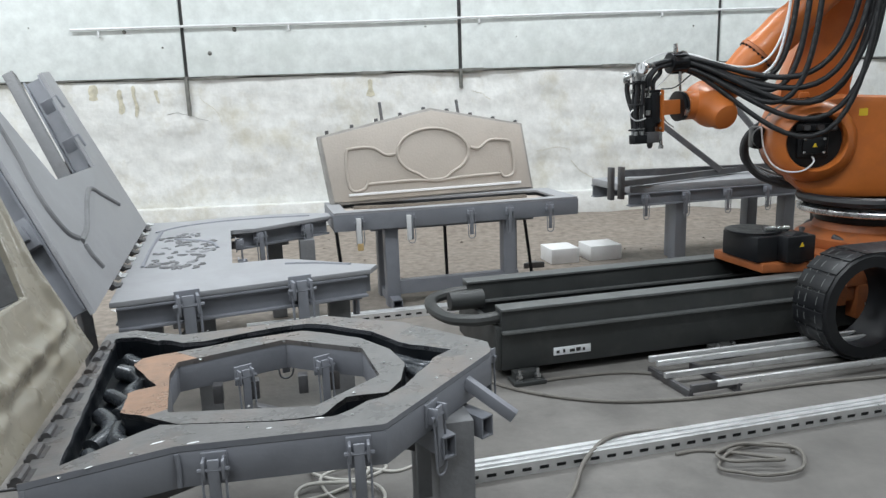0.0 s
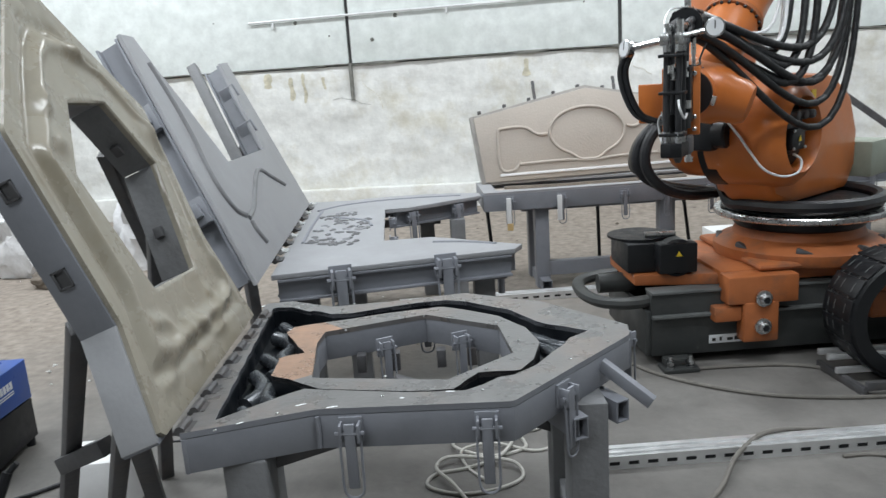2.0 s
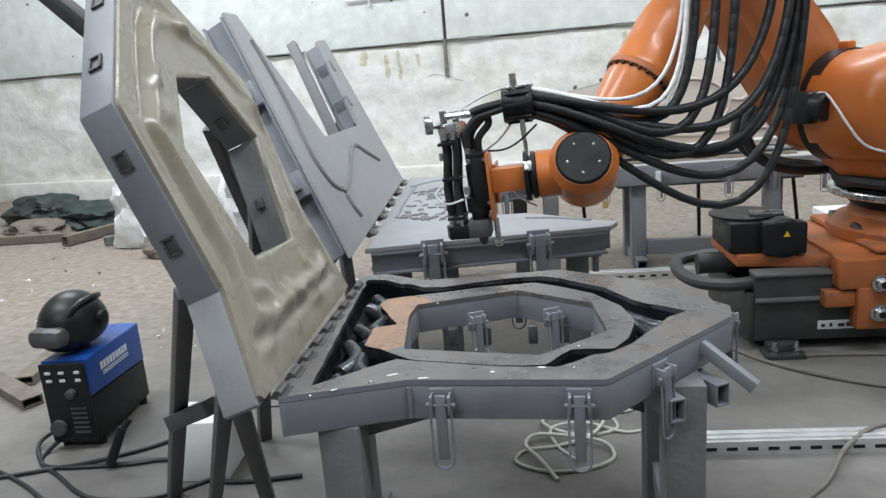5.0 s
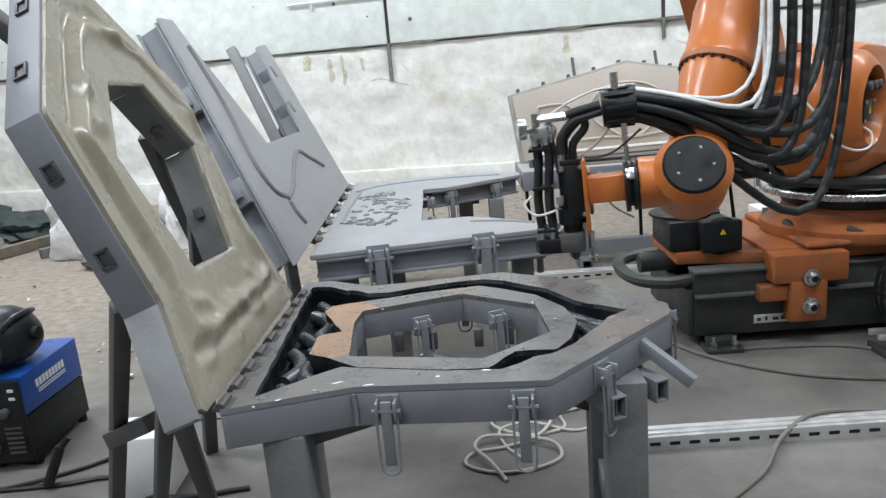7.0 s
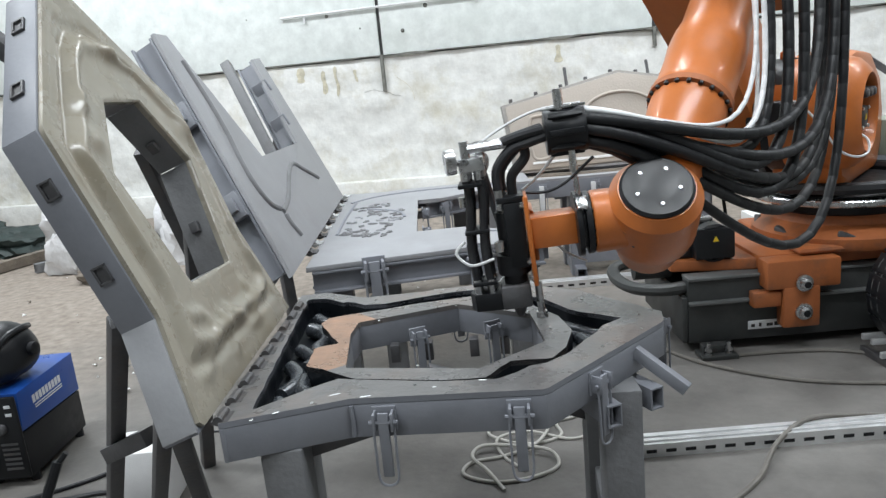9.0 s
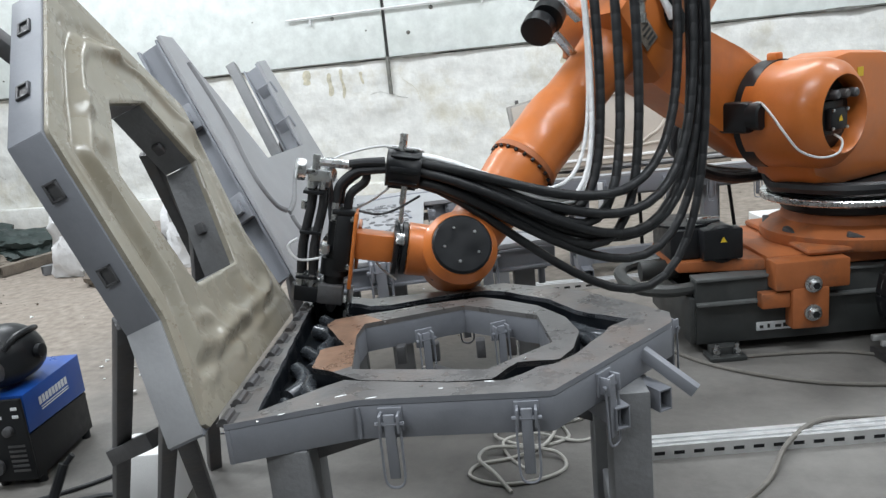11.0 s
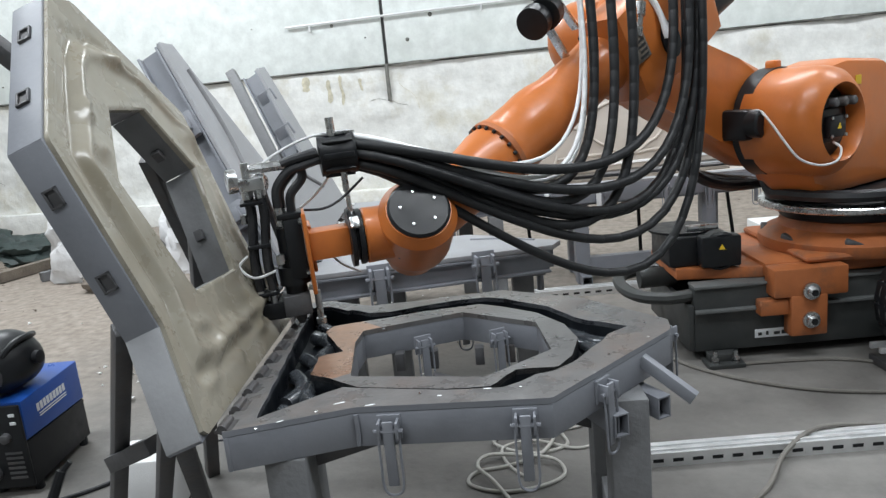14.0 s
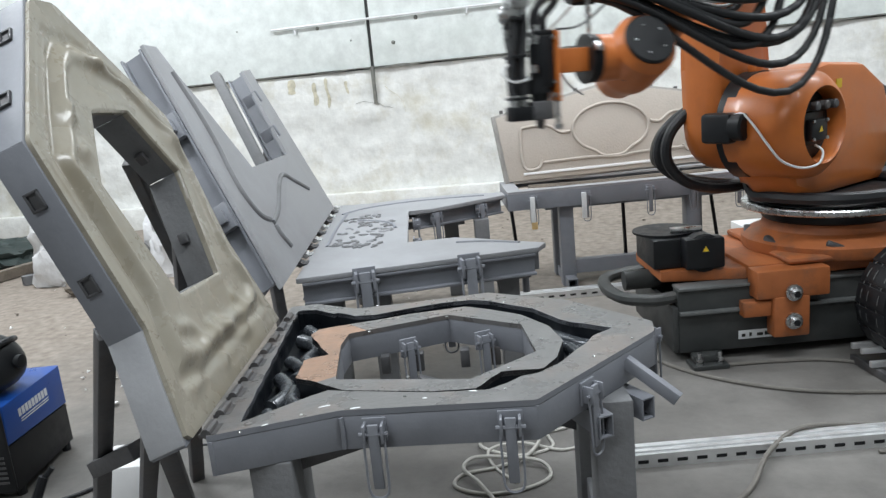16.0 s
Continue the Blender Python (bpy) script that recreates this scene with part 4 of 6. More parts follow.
def build_track():
    t = thing("linear_track", TRACK, "dark grey steel linear track for the robot, on bolted feet", "linear track")
    for side, nm in ((-1, "near"), (1, "far")):
        y0 = -0.36 if side < 0 else 0.27
        bm = BM()
        box(bm, 0.0, 6.8, y0, y0 + 0.09, 0.055, 0.385, 0.004)
        part("beam", bm, TRACKGREY, t)
        # flange and ledge in a paler grey than the beam
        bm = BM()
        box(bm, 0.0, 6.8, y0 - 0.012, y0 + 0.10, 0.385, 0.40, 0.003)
        part("top_flange", bm, TRACKLIGHT, t, "pale grey top flange")
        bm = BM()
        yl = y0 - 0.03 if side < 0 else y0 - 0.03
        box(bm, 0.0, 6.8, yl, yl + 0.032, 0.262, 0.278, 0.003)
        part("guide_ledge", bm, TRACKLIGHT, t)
    bm = BM()
    box(bm, 0.02, 6.8, -0.268, 0.268, 0.10, 0.16, 0.003)
    part("bed", bm, BLACK, t, "black track bed")
    bm = BM()
    box(bm, -0.03, 0.0, -0.36, 0.36, 0.06, 0.30, 0.006)
    part("end_plate", bm, TRACKGREY, t)
    bm = BM()
    hose(bm, [(0.0, -0.30, 0.34), (-0.12, -0.30, 0.335), (-0.24, -0.2, 0.33), (-0.28, 0.0, 0.33), (-0.24, 0.2, 0.33), (-0.1, 0.28, 0.335), (0.0, 0.28, 0.34)], 0.036, 10, 6, 0.9)
    part("bumper", bm, TRACKGREY, t, "rounded grey bumper loop")
    bm = BM()
    rod(bm, (-0.18, 0.02, 0.36), (0.02, 0.02, 0.36), 0.055, 16)
    part("buffer", bm, TRACKGREY, t)
    # sign plate with an unreadable line
    bm = BM()
    box(bm, 0.30, 0.52, -0.366, -0.3605, 0.105, 0.150, 0.001)
    s = part("sign_plate", bm, PRINT, t, "white sign plate with small dark print")
    for k in range(5):
        bm = BM()
        w = (0.018, 0.012, 0.03, 0.026, 0.014)[k]
        x = 0.315 + 0.039 * k
        box(bm, x, x + w, -0.3685, -0.3662, 0.118, 0.138 if k % 2 else 0.133)
        part("print_bar", bm, DARKPRINT, s)
    for x in (0.12, 1.32, 2.6, 3.9, 5.2):
        for y in (-0.42, 0.40):
            bm = BM()
            box(bm, x - 0.09, x + 0.09, y - 0.06, y + 0.06, 0.0, 0.022, 0.003)
            box(bm, x - 0.07, x + 0.07, y - 0.01 if y < 0 else y - 0.05, y + 0.05 if y < 0 else y + 0.01, 0.02, 0.06, 0.003)
            part("foot", bm, TRACKGREY, t)
            for dx in (-0.05, 0.05):
                bm = BM()
                yy = y - 0.03 if y < 0 else y + 0.03
                turned(bm, [(0.02, 0.022), (0.02, 0.032), (0.011, 0.034), (0.011, 0.085)], pose(x + dx, yy, 0), 10)
                turned(bm, [(0.019, 0.04), (0.019, 0.056)], pose(x + dx, yy, 0), 6)
                part("anchor_bolt", bm, STEEL, t)


build_track()

# ---- the robot ----
ZB, A2H, A2X, L1, L2, SIDE = 0.48, 0.695, 0.40, 1.183, 1.30, -0.048
ROBOT_DEG = TRACK_DEG


def bolts(parent, m, r, count, br=0.010, h=0.012, material=None, phase=0.0):
    bm = BM()
    for i in range(count):
        a = 2 * math.pi * i / count + phase
        turned(bm, [(br, 0), (br, h * 0.8), (br * 0.8, h)], m @ pose(r * math.cos(a), r * math.sin(a), 0), 6)
    part("bolt_ring", bm, material or STEEL, parent, "ring of bolt heads")


def build_robot():
    R = thing("industrial_robot", TRACK @ pose(2.4, 0, 0), "orange six-axis industrial robot on a carriage with a dispensing head", "robot")
    # carriage
    bm = BM()
    box(bm, -0.45, 0.75, -0.33, 0.40, 0.41, 0.478, 0.008)
    C = part("carriage", bm, ORANGE_DULL, R, "orange carriage plate, scuffed")
    C.location.x = -0.12
    bm = BM()
    prism(bm, [(-0.86, -0.22), (-0.44, -0.30), (-0.44, 0.26), (-0.86, 0.26)], 0.40, 0.46, 0.008)
    part("wedge_plate", bm, ORANGE_DULL, C)
    bm = BM()
    box(bm, -0.46, -0.10, -0.455, -0.33, 0.33, 0.475, 0.012)
    box(bm, -0.38, -0.20, -0.46, -0.37, 0.13, 0.34, 0.012)
    box(bm, -0.52, -0.38, -0.44, -0.37, 0.24, 0.32, 0.01)
    part("side_bracket", bm, ORANGE_DULL, C)
    for z in (0.36, 0.215):
        bm = BM()
        turned(bm, [(0.042, 0), (0.042, 0.012), (0.03, 0.014), (0.03, 0.035), (0.02, 0.042)], pose(-0.285, -0.46, z, 90, 0, 0), 14)
        part("bracket_bolt", bm, STEEL, C)
        bm = BM()
        turned(bm, [(0.018, 0.036), (0.018, 0.044)], pose(-0.285, -0.46, z, 90, 0, 0), 6)
        part("bolt_socket", bm, BLACK, C)
    bm = BM()
    box(bm, 0.22, 0.56, -0.54, -0.33, 0.24, 0.475, 0.012)
    part("side_bracket", bm, ORANGE_DULL, C)
    # drive motor on the carriage nose
    bm = BM()
    box(bm, -0.84, -0.52, -0.20, 0.14, 0.462, 0.62, 0.012)
    D = part("drive_motor", bm, BLACK, R, "black drive motor block on the carriage")
    D.location.x = -0.17
    bm = BM()
    turned(bm, [(0.10, 0), (0.10, 0.07), (0.085, 0.08), (0.085, 0.02)], pose(-0.60, -0.20, 0.55, 90, 0, 0), 20)
    box(bm, -0.70, -0.50, -0.29, -0.20, 0.47, 0.63, 0.012)
    part("motor_end", bm, BLACK, D)
    bm = BM()
    rod(bm, (-0.72, -0.1, 0.645), (-0.56, -0.12, 0.645), 0.018, 10)
    part("connector", bm, STEEL, D)
    bm = BM()
    turned(bm, [(0.17, 0.0), (0.17, 0.012)], pose(-0.72, 0.0, 0.622), 24)
    part("cover_disc", bm, BLACK, D)
    bm = BM()
    prism(bm, [(-0.016, -0.012), (0.016, -0.012), (0, 0.016)], 0, 0.002, 0, pose(-0.60, -0.291, 0.575, 90, 0, 0))
    part("warning_sticker", bm, YELLOW, D)
    # energy chain drum at the carriage's side
    bm = BM()
    prof = [(0.225, -0.12), (0.285, -0.12), (0.30, -0.10), (0.30, 0.10), (0.285, 0.12), (0.225, 0.12), (0.225, -0.12)]
    turned(bm, prof, pose(0.0, -0.66, 0.315, 90, 0, 0), 36, cap=False)
    E = part("chain_drum", bm, BLACK, R, "black energy chain loop beside the carriage")
    for i in range(18):
        bm = BM()
        a = 2 * math.pi * i / 18
        box(bm, -0.046, 0.046, -0.11, 0.11, 0.296, 0.3035, 0.002, pose(0.0, -0.66, 0.315, 0, -math.degrees(a), 0))
        part("chain_link", bm, BLACK, E)
    for dy in (-0.06, 0.02, 0.07):
        bm = BM()
        turned(bm, [(0.3055, -0.003), (0.3055, 0.003)], pose(0.0, -0.66 + dy, 0.315, 90, 0, 0), 36, cap=False)
        part("chain_stripe", bm, TRACKLIGHT, E)
    bm = BM()
    box(bm, -0.06, 0.06, -0.56, -0.53, 0.26, 0.38, 0.01)
    part("hub_plate", bm, ORANGE_DULL, E)
    bm = BM()
    box(bm, 0.0, 1.9, -0.77, -0.55, 0.005, 0.05, 0.006)
    part("lower_run", bm, RUBBER, E)
    bm = BM()
    box(bm, 0.0, 1.1, -0.77, -0.55, 0.575, 0.62, 0.006)
    part("upper_run", bm, RUBBER, E)
    # fixed base
    bm = BM()
    turned(bm, [(0.43, 0.0), (0.44, 0.02), (0.44, 0.06), (0.40, 0.085), (0.34, 0.11), (0.32, 0.16)], pose(0, 0, ZB), 40)
    box(bm, -0.40, 0.40, -0.40, 0.40, ZB - 0.002, ZB + 0.035, 0.02)
    B = part("base_frame", bm, ORANGE_DULL, R, "flared orange robot base")
    for i in range(8):
        bm = BM()
        a = 2 * math.pi * (i + 0.5) / 8
        box(bm, -0.05, 0.05, -0.018, 0.018, 0, 0.03, 0.008, pose(0.405 * math.cos(a), 0.405 * math.sin(a), ZB + 0.055, 0, 20, math.degrees(a) + 90))
        part("base_pocket", bm, DARKSTEEL, B)
    bm = BM()
    turned(bm, [(0.325, 0.155), (0.335, 0.165), (0.335, 0.215)], pose(0, 0, ZB), 36)
    part("dark_band", bm, BLACK, B)
    # rotating column; its x points along the arm
    bm = BM()
    turned(bm, [(0.30, 0.215), (0.435, 0.218), (0.44, 0.225), (0.44, 0.245), (0.435, 0.252), (0.30, 0.256)], None, 48)
    COL = part("rotating_column", bm, STEEL, R, "bright turntable ring under the orange column")
    bm = BM()
    turned(bm, [(0.40, 0.256), (0.405, 0.265), (0.36, 0.29), (0.30, 0.30)], None, 40)
    part("turntable_cover", bm, BLACK, COL)
    bm = BM()
    prof = [(-0.36, 0.28), (-0.46, 0.40), (-0.46, 0.58), (-0.36, 0.76), (-0.14, 0.87), (0.2, 0.89), (0.42, 0.86), (0.57, 0.78), (0.62, 0.64), (0.59, 0.48), (0.48, 0.36), (0.38, 0.28)]
    prism(bm, [(x, 0.30 + (z - 0.28) * 1.09) for x, z in prof], -0.11, 0.20, 0.05, Matrix.Rotation(radians(90), 4, "X"))
    turned(bm, [(0.255, -0.20), (0.268, -0.17), (0.268, 0.09), (0.252, 0.15), (0.212, 0.19), (0.184, 0.205), (0.174, 0.19), (0.171, 0.10)], Matrix.Translation((A2X + 0.01, 0, A2H - 0.02)) @ Matrix.Rotation(radians(-90), 4, "X"), 40, cap=False)
    part("column_shell", bm, ORANGE, COL, "glossy orange column shell")
    # black disc over the shell face stands in for the opening's dark depth
    bm = BM()
    sx, sz = A2X + 0.01, A2H - 0.02
    turned(bm, [(0.172, 0.112), (0.172, 0.118)], Matrix.Translation((sx, 0, sz)) @ Matrix.Rotation(radians(-90), 4, "X"), 28)
    part("opening_liner", bm, BLACK, COL)
    bm = BM()
    box(bm, sx - 0.085, sx + 0.10, 0.118, 0.15, sz - 0.10, sz + 0.065, 0.012)
    box(bm, sx - 0.06, sx + 0.075, 0.15, 0.185, sz - 0.075, sz + 0.03, 0.010)
    SM = part("shoulder_motor", bm, BLACK, COL, "black motor in the round opening")
    bm = BM()
    box(bm, sx - 0.13, sx + 0.12, 0.118, 0.175, sz + 0.07, sz + 0.115, 0.010)
    part("plug_housing", bm, BLACK, SM)
    for dx in (-0.095, -0.02, 0.06):
        bm = BM()
        turned(bm, [(0.022, 0), (0.022, 0.03), (0.016, 0.036)], pose(sx + dx, 0.172, sz + 0.092, -90, 0, 0), 12)
        part("plug", bm, DARKSTEEL, SM)
    for dx, dz in ((-0.05, -0.065), (0.065, -0.065), (0.065, 0.02), (-0.05, 0.02)):
        bm = BM()
        turned(bm, [(0.009, 0), (0.009, 0.006), (0.006, 0.008)], pose(sx + dx, 0.185, sz + dz, -90, 0, 0), 8)
        part("motor_screw", bm, STEEL, SM)
    bm = BM()
    prism(bm, [(-0.016, -0.012), (0.016, -0.012), (0, 0.016)], 0, 0.002, 0, pose(sx + 0.005, 0.188, sz - 0.02, 90, 0, 180))
    part("warning_sticker", bm, YELLOW, SM)
    bm = BM()
    box(bm, 0.10, 0.15, 0.1105, 0.1135, 0.83, 0.875)
    part("sticker", bm, YELLOW, COL)
    bm = BM()
    turned(bm, [(0.255, -0.215), (0.276, -0.21), (0.276, -0.125), (0.255, -0.12)], Matrix.Translation((A2X, 0, A2H - 0.02)) @ Matrix.Rotation(radians(-90), 4, "X"), 40)
    part("seal_ring", bm, BLACK, COL, "black seal at the shoulder joint")
    bm = BM()
    box(bm, 0.64, 0.73, -0.26, -0.09, A2H - 0.08, A2H + 0.07, 0.02)
    turned(bm, [(0.055, 0), (0.055, 0.03), (0.045, 0.035)], pose(0.685, -0.10, A2H, -90, 0, 0) @ Matrix.Diagonal((1, 1.2, 2.0, 1)), 18)
    part("stop_box", bm, BLACK, COL, "black stop box at the shoulder")
    bm = BM()
    hose(bm, [(0.70, -0.12, 0.74), (0.69, -0.05, 0.76), (0.695, 0.02, 0.70), (0.69, 0.08, 0.62), (0.645, 0.13, 0.53), (0.57, 0.185, 0.49), (0.48, 0.215, 0.50), (0.42, 0.20, 0.55), (0.42, 0.16, 0.58)], 0.006, 6, 6)
    part("sensor_cable", bm, CLEARTUBE, COL)
    bm = BM()
    box(bm, 0.38, 0.44, -0.19, -0.13, 0.93, 0.985, 0.012)
    part("lifting_lug", bm, ORANGE, COL)
    for r, z in ((0.40, 0.31),):
        bm = BM()
        hose(bm, [(r * math.cos(a) + 0.02, r * math.sin(a), z + (0.1 if i == 0 else 0)) for i, a in enumerate(-0.9 + 0.35 * k for k in range(13))], 0.032, 8, 4)
        part("base_hose", bm, RUBBER, COL, "black hose laid round the turntable")
    for dy, dz, r, mt in ((0.0, 0.0, 0.030, RUBBER), (-0.06, 0.02, 0.026, RUBBER), (-0.10, 0.05, 0.012, CABLE)):
        bm = BM()
        hose(bm, [(0.26, -0.34 + dy * 0.3, 0.33 + dz * 0.5), (0.44, -0.40 + dy * 0.5, 0.34 + dz), (0.60, -0.46 + dy, 0.40 + dz), (0.69, -0.50 + dy, 0.52), (0.69, -0.48 + dy * 0.8, 0.66), (0.60, -0.42 + dy * 0.5, 0.77), (0.48, -0.35, 0.80)], r, 10, 6)
        part("riser_hose", bm, mt, COL, "hose rising from the turntable behind the arm")
    bm = BM()
    box(bm, -0.66, -0.42, -0.16, 0.2, 0.36, 0.56, 0.012)
    part("junction_box", bm, BOXGREEN, COL, "grey junction box behind the column")
    # link arm; x points from shoulder to elbow
    bm = BM()
    n = 14
    prof = [(0.25 * math.cos(a), 0.25 * math.sin(a)) for a in (math.radians(90 + 180 * i / n) for i in range(n + 1))]
    prof += [(0.30, -0.205), (0.8, -0.168)] + [(L1 + 0.17 * math.cos(a), 0.17 * math.sin(a)) for a in (math.radians(-90 + 180 * i / n) for i in range(n + 1))] + [(0.8, 0.178), (0.30, 0.215)]
    prism(bm, prof, 0.222, 0.455, 0.07, Matrix.Rotation(radians(90), 4, "X"))
    ARM = part("link_arm", bm, ORANGE, R, "orange link arm")
    for x, r in ((0, 0.15), (L1, 0.12)):
        bm = BM()
        turned(bm, [(r, 0.445), (r, 0.467), (r * 0.85, 0.475)], Matrix.Translation((x, 0, 0)) @ Matrix.Rotation(radians(90), 4, "X"), 28)
        part("joint_cap", bm, BLACK, ARM)
    bm = BM()
    turned(bm, [(0.025, 0.0), (0.025, 0.012)], Matrix.Translation((0.95, -0.222, 0.05)) @ Matrix.Rotation(radians(-90), 4, "X"), 14)
    part("plug", bm, BLACK, ARM)
    # forearm; x points from elbow to wrist
    bm = BM()
    turned(bm, [(0.17, -0.06), (0.205, -0.05), (0.205, 0.12), (0.18, 0.17), (0.12, 0.185)], Matrix.Rotation(radians(-90), 4, "X"), 36)
    prism(bm, [(-0.30, -0.17), (-0.32, 0.0), (-0.28, 0.16), (-0.05, 0.20), (0.25, 0.175), (0.25, -0.175), (-0.05, -0.20)], -0.17, 0.05, 0.04, Matrix.Rotation(radians(90), 4, "X"))
    turned(bm, [(0.150, 0.10), (0.150, 0.19), (0.138, 0.20), (0.122, 0.26), (0.113, 0.36), (0.113, 0.54), (0.124, 0.60), (0.128, 0.66), (0.124, 0.72), (0.124, 0.83), (0.130, 0.84), (0.130, 0.858)], Matrix.Rotation(radians(90), 4, "Y"), 36)
    F = part("forearm", bm, ORANGE, R, "orange forearm tube with elbow housing")
    bm = BM()
    turned(bm, [(0.118, 0.858), (0.134, 0.861), (0.134, 0.882), (0.118, 0.886)], Matrix.Rotation(radians(90), 4, "Y"), 36)
    part("arm_flange", bm, ORANGE_DULL, F)
    bolts(F, Matrix.Rotation(radians(90), 4, "Y") @ pose(0, 0, 0.880), 0.126, 22, 0.008, 0.013, BLACK)
    bolts(F, Matrix.Rotation(radians(90), 4, "Y") @ pose(0, 0, 0.195), 0.142, 16, 0.009, 0.013, BLACK)
    bm = BM()
    turned(bm, [(0.05, 0.186), (0.05, 0.194)], Matrix.Translation((0.05, 0, -0.03)) @ Matrix.Rotation(radians(-90), 4, "X") @ Matrix.Diagonal((1, 1.5, 1, 1)), 20)
    part("elbow_cap", bm, BLACK, F)
    bm = BM()
    box(bm, 0.16, 0.24, 0.172, 0.176, -0.03, 0.07, 0.001)
    s = part("rating_plate", bm, RUST, F, "small rating plate with unreadable print")
    for k in range(4):
        bm = BM()
        box(bm, 0.17, 0.22 - 0.01 * (k % 2), 0.1762, 0.1775, -0.02 + 0.02 * k, -0.01 + 0.02 * k)
        part("print_bar", bm, DARKPRINT, s)
    for y, z in ((0.10, 0.07), (-0.02, 0.07), (0.05, -0.09)):
        bm = BM()
        turned(bm, [(0.075, -0.30), (0.075, -0.50), (0.06, -0.52)], Matrix.Translation((0, y, z)) @ Matrix.Rotation(radians(90), 4, "Y"), 20)
        part("rear_motor", bm, BLACK, F, "black axis motor at the elbow")
    bm = BM()
    turned(bm, [(0.03, 0), (0.05, 0.004), (0.05, 0.09), (0.042, 0.10)], pose(0.30, -0.12, 0.36, 0, -70, 20), 20)
    part("cable_head", bm, BLACK, F, "black round cable head on the forearm")
    for x in (0.0, 0.07):
        bm = BM()
        turned(bm, [(0.05, 0.0), (0.062, 0.002), (0.062, 0.05), (0.05, 0.052)], pose(0.36 + x, -0.02, 0.30, 0, 90, 20), 24)
        part("forearm_clamp", bm, BLACK, F, "black ribbed hose clamp on the forearm")
    bm = BM()
    bar(bm, (0.38, -0.02, 0.10), (0.40, -0.02, 0.25), 0.04, 0.012, (1, 0, 0))
    part("clamp_bracket", bm, STEEL, F)
    bm = BM()
    turned(bm, [(0.018, 0.0), (0.024, 0.004), (0.024, 0.05), (0.018, 0.055), (0.018, 0.09), (0.022, 0.095), (0.022, 0.13)], Matrix.Translation((0.10, 0.16, 0.16)) @ Matrix.Rotation(radians(140), 4, "Y"), 14)
    part("cable_gland", bm, STEEL, F, "bright cable gland at the elbow")
    bm = BM()
    bar(bm, (0.22, -0.08, 0.15), (0.26, -0.1, 0.38), 0.04, 0.012, (1, 0, 0))
    part("cable_bracket", bm, STEEL, F)
    for k in range(3):
        bm = BM()
        hose(bm, [(0.30, -0.10 + 0.03 * k, 0.38), (0.20, -0.02 + 0.03 * k, 0.40), (0.10, 0.08 + 0.02 * k, 0.30), (0.06, 0.18, 0.15 - 0.02 * k), (0.10, 0.22 + 0.01 * k, 0.0)], 0.011, 8, 6)
        part("signal_tube", bm, CLEARTUBE, F, "white signal tube")
    # in-line wrist; x along the forearm, y the wrist's hinge
    bm = BM()
    turned(bm, [(0.122, -0.415), (0.122, -0.37), (0.112, -0.30), (0.108, -0.2), (0.104, -0.05)], Matrix.Rotation(radians(90), 4, "Y"), 32)
    turned(bm, [(0.055, -0.235), (0.08, -0.228), (0.096, -0.20), (0.104, -0.14), (0.126, -0.10), (0.132, -0.07), (0.132, 0.09), (0.114, 0.115), (0.108, 0.124)], Matrix.Rotation(radians(-90), 4, "X"), 32)
    W = part("wrist", bm, ORANGE, R, "orange wrist housing")
    bm = BM()
    turned(bm, [(0.104, 0.116), (0.104, 0.130), (0.096, 0.137), (0.0, 0.138)], Matrix.Rotation(radians(-90), 4, "X"), 32, cap=False)
    part("wrist_cap", bm, BLACK, W, "black round wrist cap")
    bolts(W, Matrix.Rotation(radians(-90), 4, "X") @ pose(0, 0, 0.135), 0.062, 5, 0.006, 0.006, STEEL, 0.5)
    for k in range(9):
        bm = BM()
        box(bm, -0.012, 0.012, -0.004, 0.004, -0.006, 0.006, 0.002, Matrix.Rotation(radians(200 + 28 * k), 4, "Y") @ pose(0, 0.045, 0.127))
        part("housing_lug", bm, ORANGE_DULL, W)
    # head; x is the flange axis
    bm = BM()
    turned(bm, [(0.07, -0.11), (0.10, -0.07), (0.106, 0.0), (0.10, 0.07), (0.096, 0.09), (0.092, 0.10), (0.094, 0.175), (0.09, 0.18)], Matrix.Rotation(radians(90), 4, "Y"), 32)
    HND = part("wrist_head", bm, ORANGE, R, "orange wrist head")
    bm = BM()
    turned(bm, [(0.103, 0.035), (0.109, 0.04), (0.109, 0.058), (0.100, 0.063)], Matrix.Rotation(radians(90), 4, "Y"), 32)
    part("head_rib", bm, ORANGE, HND)
    for a in range(20, 380, 40):
        bm = BM()
        turned(bm, [(0.008, 0), (0.008, 0.008), (0.005, 0.011)], Matrix.Rotation(radians(a), 4, "X") @ pose(0.075, 0, 0.096), 6)
        part("head_screw", bm, DARKSTEEL, HND)
    bolts(HND, Matrix.Rotation(radians(90), 4, "Y") @ pose(0, 0, 0.178), 0.082, 18, 0.006, 0.008, BLACK)
    bm = BM()
    turned(bm, [(0.07, 0.18), (0.094, 0.184), (0.094, 0.20), (0.078, 0.203), (0.078, 0.21), (0.098, 0.213), (0.098, 0.228), (0.07, 0.23)], Matrix.Rotation(radians(90), 4, "Y"), 32)
    part("tool_flange", bm, BLACK, HND, "black flange")
    for y in (-0.115, 0.08):
        bm = BM()
        box(bm, 0.195, 0.225, y, y + 0.035, -0.02, 0.02, 0.004)
        part("flange_clamp", bm, STEEL, HND)
    return R, COL, ARM, F, W, HND, E


ROBOT, COLUMN, LINK, FOREARM, WRIST, HEAD, DRUM = build_robot()


